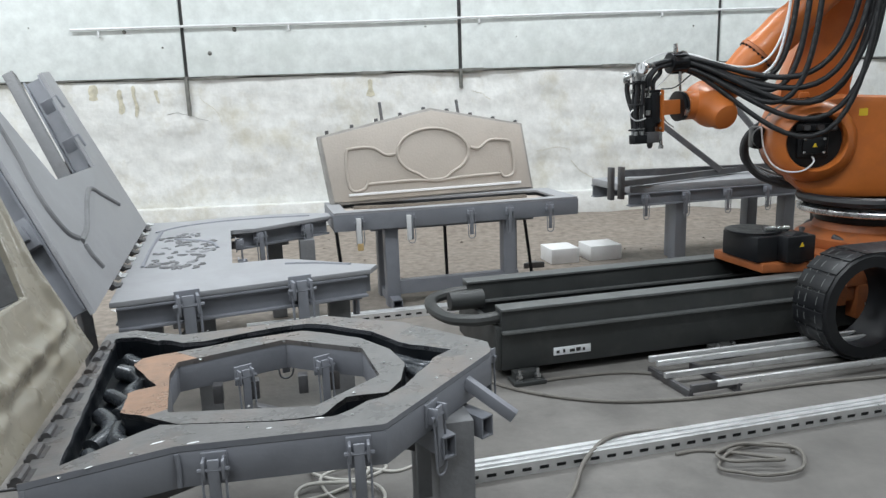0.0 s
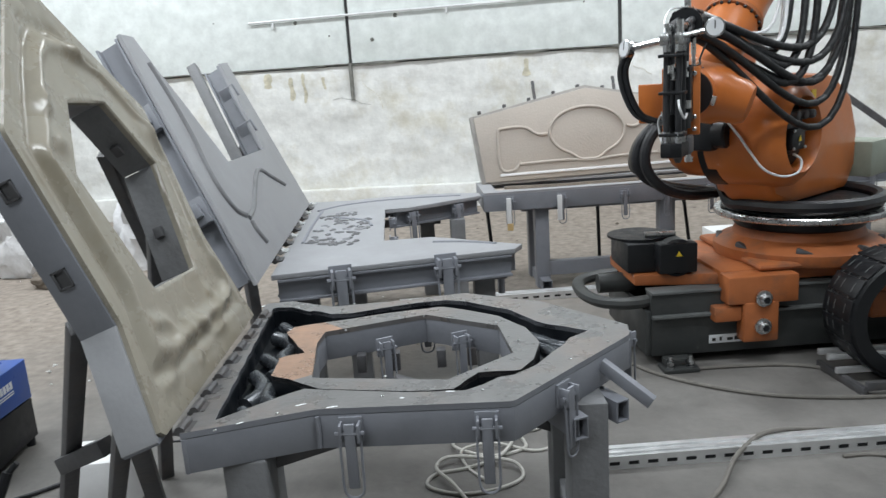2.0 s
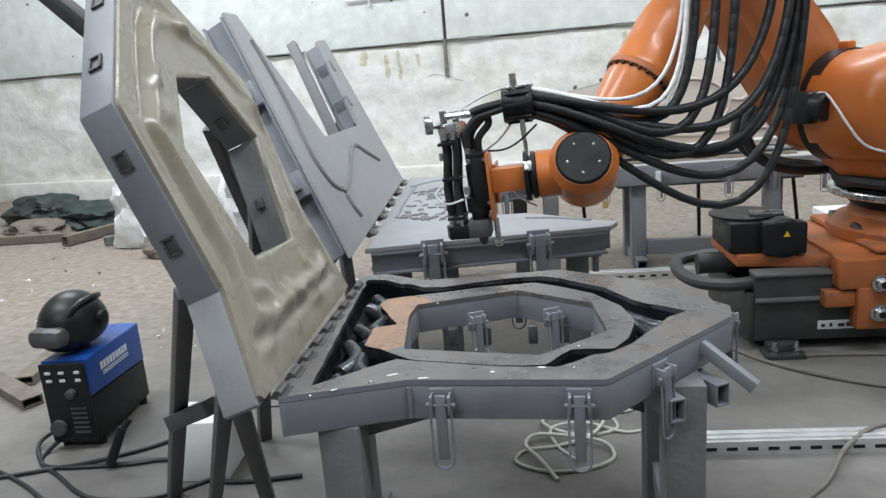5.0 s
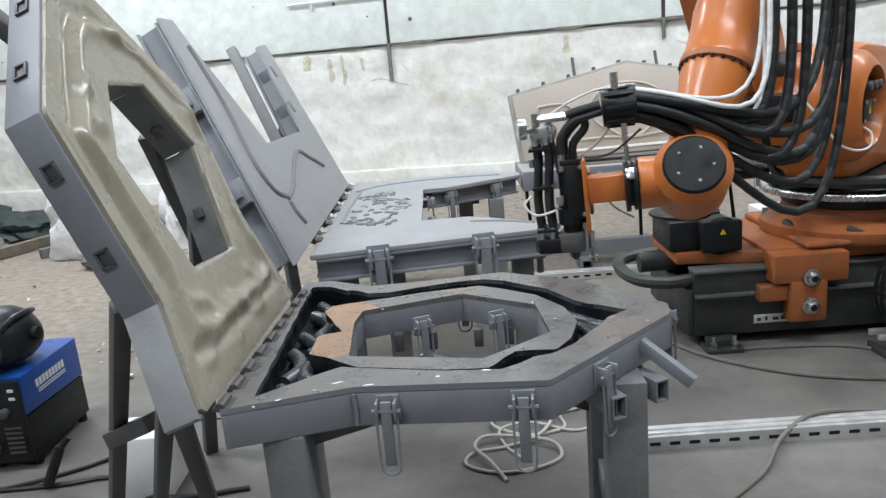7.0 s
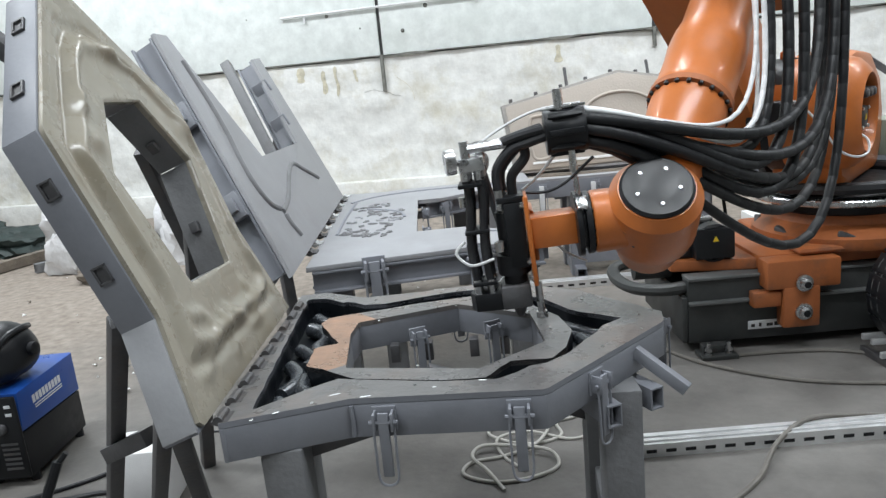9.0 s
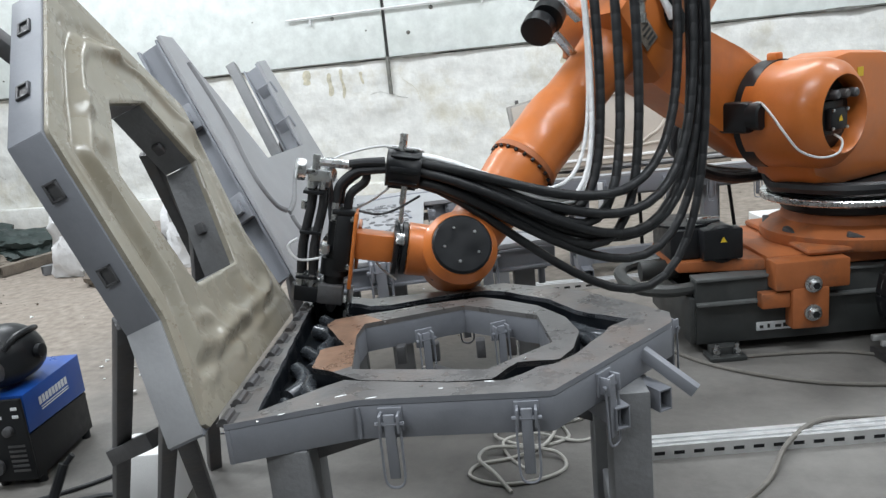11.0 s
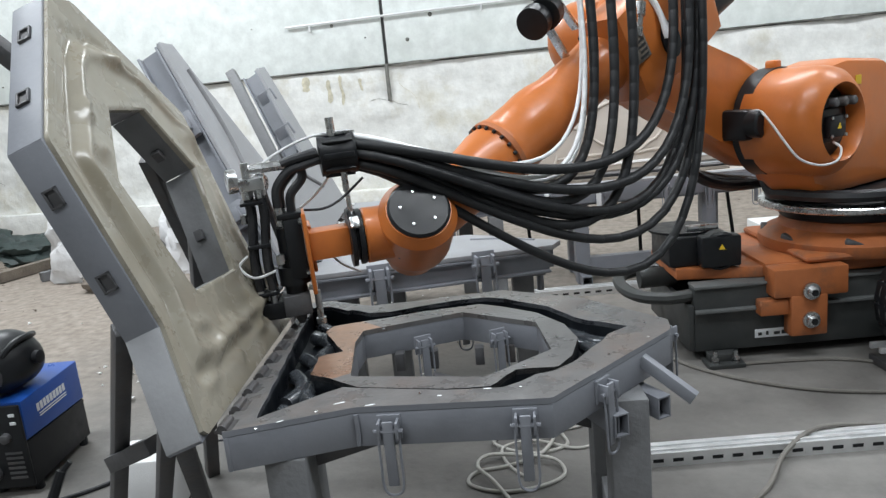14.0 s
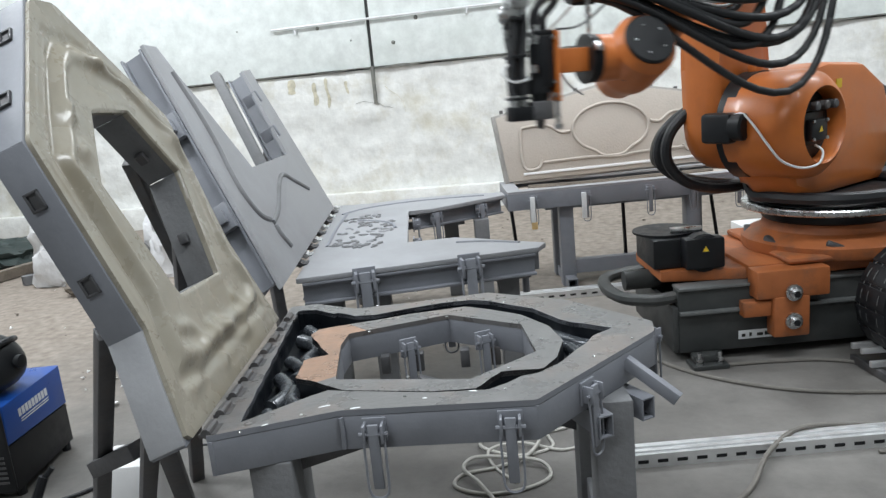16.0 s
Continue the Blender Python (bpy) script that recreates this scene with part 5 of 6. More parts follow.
def build_tool(parent):
    """The dispensing head: x away from the wrist, z up, origin on the wrist's centre."""
    bm = BM()
    box(bm, 0.228, 0.36, -0.05, 0.05, -0.048, 0.045, 0.004)
    box(bm, 0.36, 0.374, -0.075, 0.075, -0.155, 0.115, 0.006)
    T = part("dispensing_head", bm, ORANGE, parent, "orange bracket carrying a black mixing head with hoses")
    bm = BM()
    box(bm, 0.345, 0.3585, -0.175, -0.03, -0.105, 0.055, 0.006)
    part("side_plate", bm, ORANGE, T, "orange side plate for the branch hoses")
    for y in (-0.055, 0.055):
        for z in (-0.13, -0.08, 0.09):
            bm = BM()
            turned(bm, [(0.010, 0), (0.010, 0.008), (0.006, 0.012)], pose(0.374, y, z, 0, 90, 0), 6)
            part("bracket_screw", bm, STEEL, T)
    bm = BM()
    box(bm, 0.376, 0.435, -0.05, 0.05, -0.10, 0.10, 0.006)
    rod(bm, (0.425, 0, -0.16), (0.425, 0, 0.07), 0.036, 18)
    rod(bm, (0.425, 0, -0.06), (0.425, 0, -0.12), 0.05, 18)
    box(bm, 0.37, 0.45, -0.05, 0.05, 0.10, 0.118, 0.004)
    part("mixing_cylinder", bm, BLACK, T)
    bm = BM()
    box(bm, 0.385, 0.475, -0.055, 0.055, -0.222, -0.15, 0.008)
    part("mixing_block", bm, DARKSTEEL, T)
    bm = BM()
    turned(bm, [(0.016, 0), (0.016, 0.004)], pose(0.43, -0.0565, -0.195, 90, 0, 0), 14)
    part("port", bm, BLACK, T)
    bm = BM()
    prism(bm, [(0.47, -0.05), (0.555, -0.04), (0.57, 0.0), (0.555, 0.04), (0.47, 0.05)], -0.222, -0.165, 0.006)
    part("feed_block", bm, BLACK, T)
    bm = BM()
    turned(bm, [(0.02, -0.222), (0.018, -0.245), (0.010, -0.26)], pose(0.425, 0, 0), 16)
    part("nozzle", bm, DARKSTEEL, T)
    bm = BM()
    rod(bm, (0.362, 0.03, -0.265), (0.362, 0.03, -0.15), 0.011, 10)
    rod(bm, (0.362, 0.03, -0.265), (0.362, 0.03, -0.245), 0.017, 10)
    part("guide_rod", bm, STEEL, T)
    # vertical feed hoses with fittings
    for x, y in ((0.495, -0.03), (0.535, -0.02), (0.50, 0.032), (0.54, 0.026)):
        bm = BM()
        hose(bm, [(x, y, -0.13), (x + 0.004, y, -0.02), (x - 0.012, y, 0.12), (x - 0.01, y, 0.19)], 0.013, 10, 5)
        part("feed_hose", bm, RUBBER, T)
        bm = BM()
        rod(bm, (x, y, -0.17), (x, y, -0.125), 0.013, 6)
        rod(bm, (x, y, -0.135), (x, y, -0.122), 0.016, 6)
        part("hose_fitting", bm, STEEL, T)
        bm = BM()
        rod(bm, (x - 0.01, y, 0.18), (x - 0.01, y, 0.215), 0.015, 6)
        part("hose_nut", bm, STEEL, T)
    for y0, y1 in ((-0.045, -0.01), (0.012, 0.045)):
        bm = BM()
        box(bm, 0.47, 0.545, y0, y1, 0.205, 0.245, 0.005)
        part("manifold", bm, STEEL, T, "bright pipe block")
    for a, b, r in (((0.48, -0.028, 0.24), (0.48, -0.028, 0.285), 0.014), ((0.52, 0.028, 0.24), (0.52, 0.028, 0.295), 0.014), ((0.47, -0.028, 0.268), (0.40, -0.028, 0.268), 0.015), ((0.51, 0.028, 0.272), (0.40, 0.028, 0.272), 0.015), ((0.52, -0.04, 0.225), (0.49, -0.185, 0.205), 0.013), ((0.52, 0.04, 0.235), (0.555, 0.15, 0.25), 0.010)):
        bm = BM()
        rod(bm, a, b, r, 8)
        part("pipe_fitting", bm, STEEL, T, "bright pipe fitting")
    for c, d in (((0.50, -0.19, 0.205), (0.6, -0.5, 0.1)), ((0.57, 0.16, 0.255), (1, 0.2, 0))):
        m, _ = frame_of(c, Vector(c) + Vector(d))
        bm = BM()
        turned(bm, [(0.012, -0.03), (0.034, -0.026), (0.036, -0.02), (0.036, 0.0), (0.031, 0.002)], m, 24)
        g = part("pressure_gauge", bm, STEEL, T, "round steel pressure gauge")
        bm = BM()
        turned(bm, [(0.030, 0.0022), (0.030, 0.003)], m, 24)
        part("dial", bm, PRINT, g)
        bm = BM()
        box(bm, -0.002, 0.002, -0.004, 0.024, 0.0032, 0.0042, 0, m)
        part("pointer", bm, DARKPRINT, g)
    for x, y, z0, z1, r in ((0.425, 0.0, 0.07, 0.10, 0.03), (0.46, -0.045, -0.08, -0.05, 0.014), (0.46, 0.045, -0.04, -0.01, 0.014), (0.395, -0.052, 0.02, 0.06, 0.012), (0.52, -0.005, -0.165, -0.14, 0.016), (0.55, 0.0, 0.10, 0.13, 0.012)):
        bm = BM()
        rod(bm, (x, y, z0), (x, y, z1), r, 10)
        part("collar", bm, STEEL, T, "bright steel collar")
    for z in (-0.14, 0.02, 0.16):
        bm = BM()
        box(bm, 0.482, 0.555, -0.048, 0.048, z, z + 0.012, 0.003)
        part("hose_comb", bm, BLACK, T)
    # branch hoses that loop from the side gauge down to the bracket
    for dy in (0.0, 0.022):
        bm = BM()
        hose(bm, [(0.485, -0.185 + dy, 0.19), (0.475, -0.215 + dy, 0.12), (0.46, -0.205 + dy, 0.03), (0.435, -0.165 + dy, -0.06), (0.40, -0.10 + dy, -0.095)], 0.012, 8, 6)
        part("branch_hose", bm, RUBBER, T, "thin black branch hose")
        bm = BM()
        rod(bm, (0.405, -0.11 + dy, -0.092), (0.385, -0.07 + dy, -0.10), 0.015, 8)
        part("branch_fitting", bm, STEEL, T)
    # hoses from the head up into the clamp
    for x0, z0, y in ((0.49, 0.27, -0.03), (0.49, 0.275, 0.03), (0.43, 0.15, -0.025), (0.44, 0.16, 0.03), (0.40, 0.13, 0.0)):
        bm = BM()
        if z0 > 0.2:
            pts = [(x0 - 0.08, y, z0), (0.36, y, z0 + 0.012), (0.29, y * 0.9, 0.295)]
        else:
            pts = [(x0, y, z0 - 0.02), (x0 - 0.005, y, z0 + 0.04), (x0 - 0.05, y, z0 + 0.09), (0.345, y * 0.9, 0.262), (0.28, y * 0.8, 0.275)]
        hose(bm, pts, 0.0155, 10, 6)
        part("supply_hose", bm, RUBBER, T)
    bm = BM()
    rod(bm, (0.43, -0.025, 0.07), (0.43, -0.025, 0.14), 0.014, 8)
    rod(bm, (0.43, -0.025, 0.07), (0.43, -0.025, 0.09), 0.021, 6)
    rod(bm, (0.44, 0.03, 0.08), (0.44, 0.03, 0.15), 0.014, 8)
    part("upper_fitting", bm, STEEL, T)
    bm = BM()
    m = Matrix.Translation((0.165, 0, 0.28)) @ Matrix.Rotation(radians(90), 4, "Y")
    turned(bm, [(0.045, 0.0), (0.066, 0.002), (0.066, 0.02), (0.060, 0.03), (0.060, 0.09), (0.066, 0.10), (0.066, 0.118), (0.045, 0.12)], m, 28)
    part("hose_clamp", bm, BLACK, T, "black ribbed hose clamp")
    for a in range(0, 360, 45):
        bm = BM()
        box(bm, -0.01, 0.01, -0.009, 0.009, 0.01, 0.108, 0.003, m @ pose(0.062 * math.cos(radians(a)), 0.062 * math.sin(radians(a)), 0, 0, 0, a))
        part("clamp_rib", bm, BLACK, T)
    bm = BM()
    rod(bm, (0.235, 0.0, 0.34), (0.235, 0.0, 0.40), 0.014, 12)
    box(bm, 0.16, 0.29, -0.012, 0.012, 0.343, 0.351, 0.002)
    part("clamp_tab", bm, STEEL, T, "bright clamp tab")
    bm = BM()
    rod(bm, (0.215, 0.02, 0.16), (0.215, 0.02, 0.23), 0.011, 10)
    rod(bm, (0.212, 0.02, 0.09), (0.215, 0.02, 0.17), 0.008, 8)
    part("clamp_post", bm, STEEL, T)
    for pts, mt in (([(0.56, 0.03, 0.0), (0.59, 0.04, -0.03), (0.55, 0.05, -0.07), (0.48, 0.045, -0.06)], CLEARTUBE), ([(0.50, -0.05, -0.06), (0.46, -0.07, -0.09), (0.455, -0.065, -0.14), (0.49, -0.05, -0.17)], CLEARTUBE),
                    ([(0.37, -0.03, 0.12), (0.32, -0.05, 0.15), (0.27, -0.03, 0.2), (0.24, -0.02, 0.24)], CLEARTUBE), ([(0.36, 0.03, 0.12), (0.30, 0.06, 0.12), (0.24, 0.05, 0.14), (0.16, 0.06, 0.2)], BLACK), ([(0.30, -0.06, -0.05), (0.26, -0.07, -0.1), (0.2, -0.08, -0.14)], CLEARTUBE), ([(0.52, -0.03, 0.25), (0.42, -0.05, 0.305), (0.3, -0.05, 0.345), (0.17, -0.03, 0.35)], CLEARTUBE)):
        bm = BM()
        hose(bm, pts, 0.0045, 6, 6)
        part("signal_lead", bm, mt, T, "thin signal lead")
    return T


TOOL = build_tool(ROBOT)

# hanging hoses, each a chain of short stiff pieces: offset at the clamp (y, z), offset at the elbow (x, y, z), drop, radius, material
HOSES = [
    ((-0.030, 0.030), (0.42, 0.16, 0.24), 1.25, 0.42, 0.0175, 0),
    ((0.000, 0.036), (0.36, 0.20, 0.26), 1.40, 0.46, 0.0175, 0),
    ((0.030, 0.028), (0.06, 0.22, 0.30), 1.15, 0.50, 0.0175, 0),
    ((-0.034, -0.004), (0.30, 0.24, 0.24), 1.55, 0.44, 0.0175, 0),
    ((0.000, 0.000), (0.02, 0.26, 0.32), 1.35, 0.54, 0.0175, 0),
    ((0.034, -0.002), (-0.01, 0.22, 0.30), 1.55, 0.50, 0.0175, 0),
    ((-0.022, -0.034), (-0.03, 0.26, 0.34), 1.62, 0.46, 0.0165, 0),
    ((0.022, -0.036), (-0.06, 0.24, 0.34), 1.85, 0.44, 0.0165, 0),
    ((-0.005, -0.045), (-0.01, 0.30, 0.34), 2.15, 0.40, 0.0160, 0),
    ((-0.010, 0.050), (0.44, 0.12, 0.26), 1.05, 0.40, 0.0075, 1),
    ((0.018, 0.052), (0.46, 0.15, 0.24), 1.15, 0.44, 0.0085, 1),
    ((0.004, 0.056), (0.41, 0.10, 0.28), 1.25, 0.48, 0.0070, 1),
]
PIECES = 30
CHAINS = []


# ---- loose things on the floor ----
def build_rails():
    def slotted(m, length, label):
        t = thing("slotted_rail", m, label, "aluminium rail", "rails on the floor")
        bm = BM()
        sec = [(-0.045, 0), (-0.041, 0), (-0.041, 0.051), (0.041, 0.051), (0.041, 0), (0.045, 0), (0.045, 0.055), (0.022, 0.055), (0.022, 0.062), (0.008, 0.062), (0.008, 0.055), (-0.014, 0.055), (-0.014, 0.062), (-0.028, 0.062), (-0.028, 0.055), (-0.045, 0.055)]
        prism(bm, sec, 0, length, 0, Matrix(((0, 0, 1, 0), (1, 0, 0, 0), (0, 1, 0, 0), (0, 0, 0, 1))))
        part("profile", bm, ALU, t)
        for i in range(int(length / 0.075)):
            bm = BM()
            x = 0.03 + 0.075 * i
            box(bm, x, x + 0.04, -0.0462, -0.0448, 0.018, 0.032)
            part("slot", bm, BLACK, t)
        return t
    slotted(pose(0.03, 2.575, 0, 0, 0, 13.2), 3.6, "long slotted aluminium rail lying on the floor")
    slotted(pose(-1.3, 4.60, 0, 0, 0, 13.6), 1.75, "slotted aluminium rail beside the track's end")
    # bundle of bright profiles by the track
    for k, (x, y, z, l) in enumerate(((1.12, 3.50, 0.10, 2.6), (1.10, 3.57, 0.10, 2.6), (1.36, 3.30, 0.06, 2.4), (1.14, 3.43, 0.06, 2.4))):
        bm = BM()
        m = pose(x, y, z, 0, 0, 12.5)
        box(bm, 0, l, -0.011, 0.011, -0.015, 0.015, 0.003, m)
        single("aluminium_profile", bm, ALU, pose(0, 0, 0), "bright aluminium profile on a low stand", "aluminium profile", "profiles beside the track")
    st = thing("profile_stand", pose(0, 0, 0), "low aluminium stand carrying the profiles", "stand")
    for a, b in (((1.12, 3.62, 0.02), (1.22, 3.27, 0.02)), ((1.36, 3.66, 0.02), (1.48, 3.32, 0.02)), ((1.22, 3.27, 0.05), (1.50, 3.34, 0.05)), ((2.6, 3.9, 0.02), (2.7, 3.6, 0.02))):
        bm = BM()
        bar(bm, a, b, 0.025, 0.04)
        part("cross_bar", bm, DARKSTEEL, st)
    for x, y in ((1.22, 3.27), (1.48, 3.32)):
        bm = BM()
        turned(bm, [(0.022, 0), (0.022, 0.012), (0.008, 0.014), (0.008, 0.05)], pose(x, y, 0), 10)
        part("levelling_foot", bm, DARKSTEEL, st)


build_rails()


def floor_cable(pts, r, material, label, name="cable"):
    bm = BM()
    hose(bm, [(x, y, r * 0.9 + (p[0] if p else 0)) for x, y, *p in pts], r, 8, 8)
    single(name, bm, material, pose(0, 0, 0), label, "cable", "cables on the floor")


floor_cable([(0.10, 3.75), (0.31, 3.50), (0.55, 3.34), (0.82, 3.25), (1.12, 3.24), (1.42, 3.28), (1.8, 3.36), (2.31, 3.43), (3.2, 3.55)], 0.010, CABLE, "brown-grey cable lying along the track")
floor_cable([(0.30, 2.20), (0.45, 2.41), (0.55, 2.62, 0.03), (0.69, 2.76, 0.06), (0.9, 2.86, 0.03), (1.17, 2.93, 0.005), (1.6, 3.02), (2.06, 3.05), (3.0, 3.2)], 0.010, CABLE, "brown-grey cable crossing the slotted rail")
floor_cable([(0.43, 3.53), (0.75, 3.60), (1.0, 3.62), (1.2, 3.56)], 0.010, CABLE, "thin cable at the foot of the track")


def coil(cx, cy, rx, ry, turns, seed, r, material, label, tail):
    rnd = random.Random(seed)
    pts = []
    for k in range(int(turns * 9)):
        a = 2 * math.pi * k / 9
        f = 0.75 + 0.35 * rnd.random()
        ox, oy = 0.06 * math.sin(k * 0.7), 0.05 * math.cos(k * 0.45)
        pts.append((cx + ox + rx * f * math.cos(a), cy + oy + ry * f * math.sin(a), 0.004 + 0.012 * (k / 9)))
    floor_cable(pts + tail, r, material, label, "cable_coil")


floor_cable([(-0.18, 2.98), (-0.22, 2.86), (-0.30, 2.80), (-0.27, 2.68), (-0.40, 2.60), (-0.54, 2.62, 0.016), (-0.57, 2.72), (-0.46, 2.82), (-0.33, 2.74, 0.02), (-0.36, 2.58, 0.016), (-0.48, 2.50), (-0.60, 2.44), (-0.61, 2.35), (-0.48, 2.31), (-0.34, 2.36), (-0.26, 2.45), (-0.30, 2.53, 0.016), (-0.43, 2.55, 0.02), (-0.57, 2.54, 0.02), (-0.60, 2.46, 0.016), (-0.52, 2.36, 0.016), (-0.44, 2.26)], 0.0075, PALECABLE, "pale loosely coiled cable under the mould", "cable_coil")
floor_cable([(-0.38, 2.40), (-0.48, 2.50), (-0.52, 2.60, 0.022), (-0.40, 2.68, 0.016), (-0.22, 2.66), (-0.10, 2.76), (0.02, 2.86)], 0.0065, PALECABLE, "pale thin cable lying over the coiled one")
coil(1.27, 2.62, 0.17, 0.10, 2.0, 5, 0.0075, CABLE, "grey coiled cable in front of the rail", [(1.1, 2.72), (0.95, 2.70)])


def build_welder():
    t = thing("welding_machine", pose(-2.57, 2.35, 0, 0, 0, 104), "blue and black inverter welding machine with a helmet on it", "welding machine")
    # x runs along the long side, its front faces -x
    bm = BM()
    prism(bm, [(-0.235, 0.03), (0.235, 0.03), (0.235, 0.215), (-0.235, 0.235)], -0.10, 0.10, 0.012, Matrix.Rotation(radians(90), 4, "X"))
    part("lower_case", bm, BLACK, t, "black lower case")
    bm = BM()
    prism(bm, [(-0.235, 0.238), (0.235, 0.218), (0.235, 0.405), (-0.225, 0.405)], -0.102, 0.102, 0.008, Matrix.Rotation(radians(90), 4, "X"))
    part("blue_cover", bm, BLUE, t, "blue enamelled cover")
    bm = BM()
    box(bm, -0.252, -0.232, -0.10, 0.10, 0.04, 0.40, 0.008)
    f = part("front_panel", bm, BLACK, t, "black front panel with knobs")
    for y, z in ((-0.07, 0.36), (0.0, 0.36), (0.06, 0.36), (-0.07, 0.325), (0.0, 0.325), (0.06, 0.325)):
        bm = BM()
        box(bm, -0.256, -0.252, y - 0.012, y + 0.012, z - 0.006, z + 0.006)
        part("indicator", bm, PRINT, f)
    bm = BM()
    turned(bm, [(0.022, 0), (0.02, 0.02), (0.014, 0.024)], pose(-0.252, -0.03, 0.265, 0, -90, 0), 18)
    part("knob", bm, DARKSTEEL, f)
    bm = BM()
    turned(bm, [(0.035, 0), (0.035, 0.02), (0.02, 0.022)], pose(-0.252, 0.055, 0.11, 0, -90, 0), 18)
    part("socket", bm, DARKSTEEL, f)
    for k in range(6):
        bm = BM()
        box(bm, -0.2545, -0.252, -0.08, -0.01, 0.08 + 0.022 * k, 0.09 + 0.022 * k)
        part("vent_slot", bm, DARKSTEEL, f)
    # brand line and underline as plain bars
    for k in range(9):
        bm = BM()
        x = -0.13 + 0.026 * k
        box(bm, x, x + 0.019, -0.1036, -0.1022, 0.318, 0.352)
        part("print_bar", bm, PRINT, t)
    for z in (0.303, 0.292):
        bm = BM()
        box(bm, -0.12, 0.10, -0.1036, -0.1022, z, z + 0.005)
        part("print_bar", bm, PRINT, t)
    for x in (-0.19, 0.19):
        for y in (-0.08, 0.08):
            bm = BM()
            turned(bm, [(0.02, 0), (0.02, 0.04)], pose(x, y, 0), 10)
            part("foot", bm, BLACK, t)
    h = thing("welding_helmet", pose(-2.59, 2.30, 0.408, 0, 0, 96) @ Matrix.Diagonal((1.1, 1.1, 1.1, 1)), "black welding helmet resting on the machine", "welding helmet")
    bm = BM()
    bmesh.ops.create_uvsphere(bm, u_segments=24, v_segments=16, radius=1)
    for v in bm.verts:
        x, y, z = v.co
        v.co = Vector((0.135 * x * (1.0 if x > 0 else 1.1), 0.125 * y, 0.095 + (0.135 * z if z > 0 else 0.095 * z)))
        v.co.x -= 0.05 * max(0, -z) if x < 0 else 0
    part("shell", bm, BLACK, h)
    bm = BM()
    box(bm, -0.185, -0.10, -0.075, 0.075, 0.045, 0.125, 0.03)
    part("visor", bm, DARKSTEEL, h)
    for y in (-0.126, 0.126):
        bm = BM()
        turned(bm, [(0.026, 0), (0.026, 0.02), (0.018, 0.024)], pose(0.0, y, 0.12, 90 if y < 0 else -90, 0, 0), 14)
        part("side_knob", bm, BLACK, h)
    bm = BM()
    hose(bm, [(-0.1, -0.07, 0.16), (-0.06, -0.09, 0.195), (0.02, -0.09, 0.2), (0.09, -0.06, 0.185)], 0.012, 8, 6)
    part("head_band", bm, BLACK, h)


build_welder()
for pts, r in (([(-2.5, 2.2, 0.1), (-2.62, 2.05), (-2.5, 1.95), (-2.19, 2.03), (-2.0, 2.1), (-1.7, 2.0), (-1.4, 2.1)], 0.014), ([(-2.9, 1.7), (-2.6, 1.87), (-2.35, 2.02), (-2.2, 2.15), (-2.12, 2.25)], 0.013), ([(-2.55, 2.18, 0.1), (-2.7, 2.1, 0.02), (-2.58, 1.98), (-2.4, 1.9), (-2.15, 1.8), (-1.9, 1.85), (-1.75, 2.0)], 0.012), ([(-2.1, 2.5, 0.05), (-1.95, 2.6), (-1.7, 2.65), (-1.5, 2.6)], 0.009), ([(-3.2, 1.95), (-2.8, 1.9), (-2.5, 1.82), (-2.2, 1.7), (-1.8, 1.6)], 0.012)):
    floor_cable(pts, r * 0.72, RUBBER, "black welding cable on the floor by the machine")
bm = BM()
rod(bm, (-2.23, 2.0, 0.02), (-2.19, 2.06, 0.16), 0.02, 10)
rod(bm, (-2.19, 2.06, 0.15), (-2.16, 2.08, 0.19), 0.012, 8)
single("electrode_holder", bm, BLACK, pose(0, 0, 0), "black electrode holder standing among the cables", "electrode holder")

# white foam block under the raised lid
bm = BM()
box(bm, -0.105, 0.105, -0.10, 0.10, 0, 0.25, 0.010)
single("foam_block", bm, WHITE, pose(-1.80, 2.09, 0, 0, 0, 14.6), "white foam block standing on the floor", "foam block")
for x, y, l in ((1.14, 6.42, 0.27), (1.53, 6.50, 0.31)):
    bm = BM()
    box(bm, -l / 2, l / 2, -0.14, 0.14, 0, 0.14, 0.008)
    single("foam_slab", bm, WHITE, pose(x, y, 0, 0, 0, 12), "white slab lying on the earth floor", "slab", "white slabs by the wall")
bm = BM()
prism(bm, [(-0.09, -0.05), (0.1, -0.02), (0.02, 0.06)], 0.0, 0.05, 0.004)
single("steel_scrap", bm, DARKSTEEL, pose(0.86, 6.2, 0), "dark triangular steel offcut on the floor", "scrap")


def lump(name, m, size, seed, rough, material, label, category, group="", flat=1.0):
    bm = BM()
    bmesh.ops.create_icosphere(bm, subdivisions=4, radius=1)
    for v in bm.verts:
        n = noise.fractal(v.co * 1.6 + Vector((seed, seed * 0.7, 0)), 1.0, 2.0, 4)
        crease = abs(noise.noise(v.co * 4.5 + Vector((0, seed, 3))))
        v.co *= 1 + rough * n - rough * 0.5 * crease
        v.co = Vector((v.co.x * size[0], v.co.y * size[1], max(0.0, (v.co.z * flat + 0.55) * size[2])))
    return single(name, bm, material, m, label, category, group)


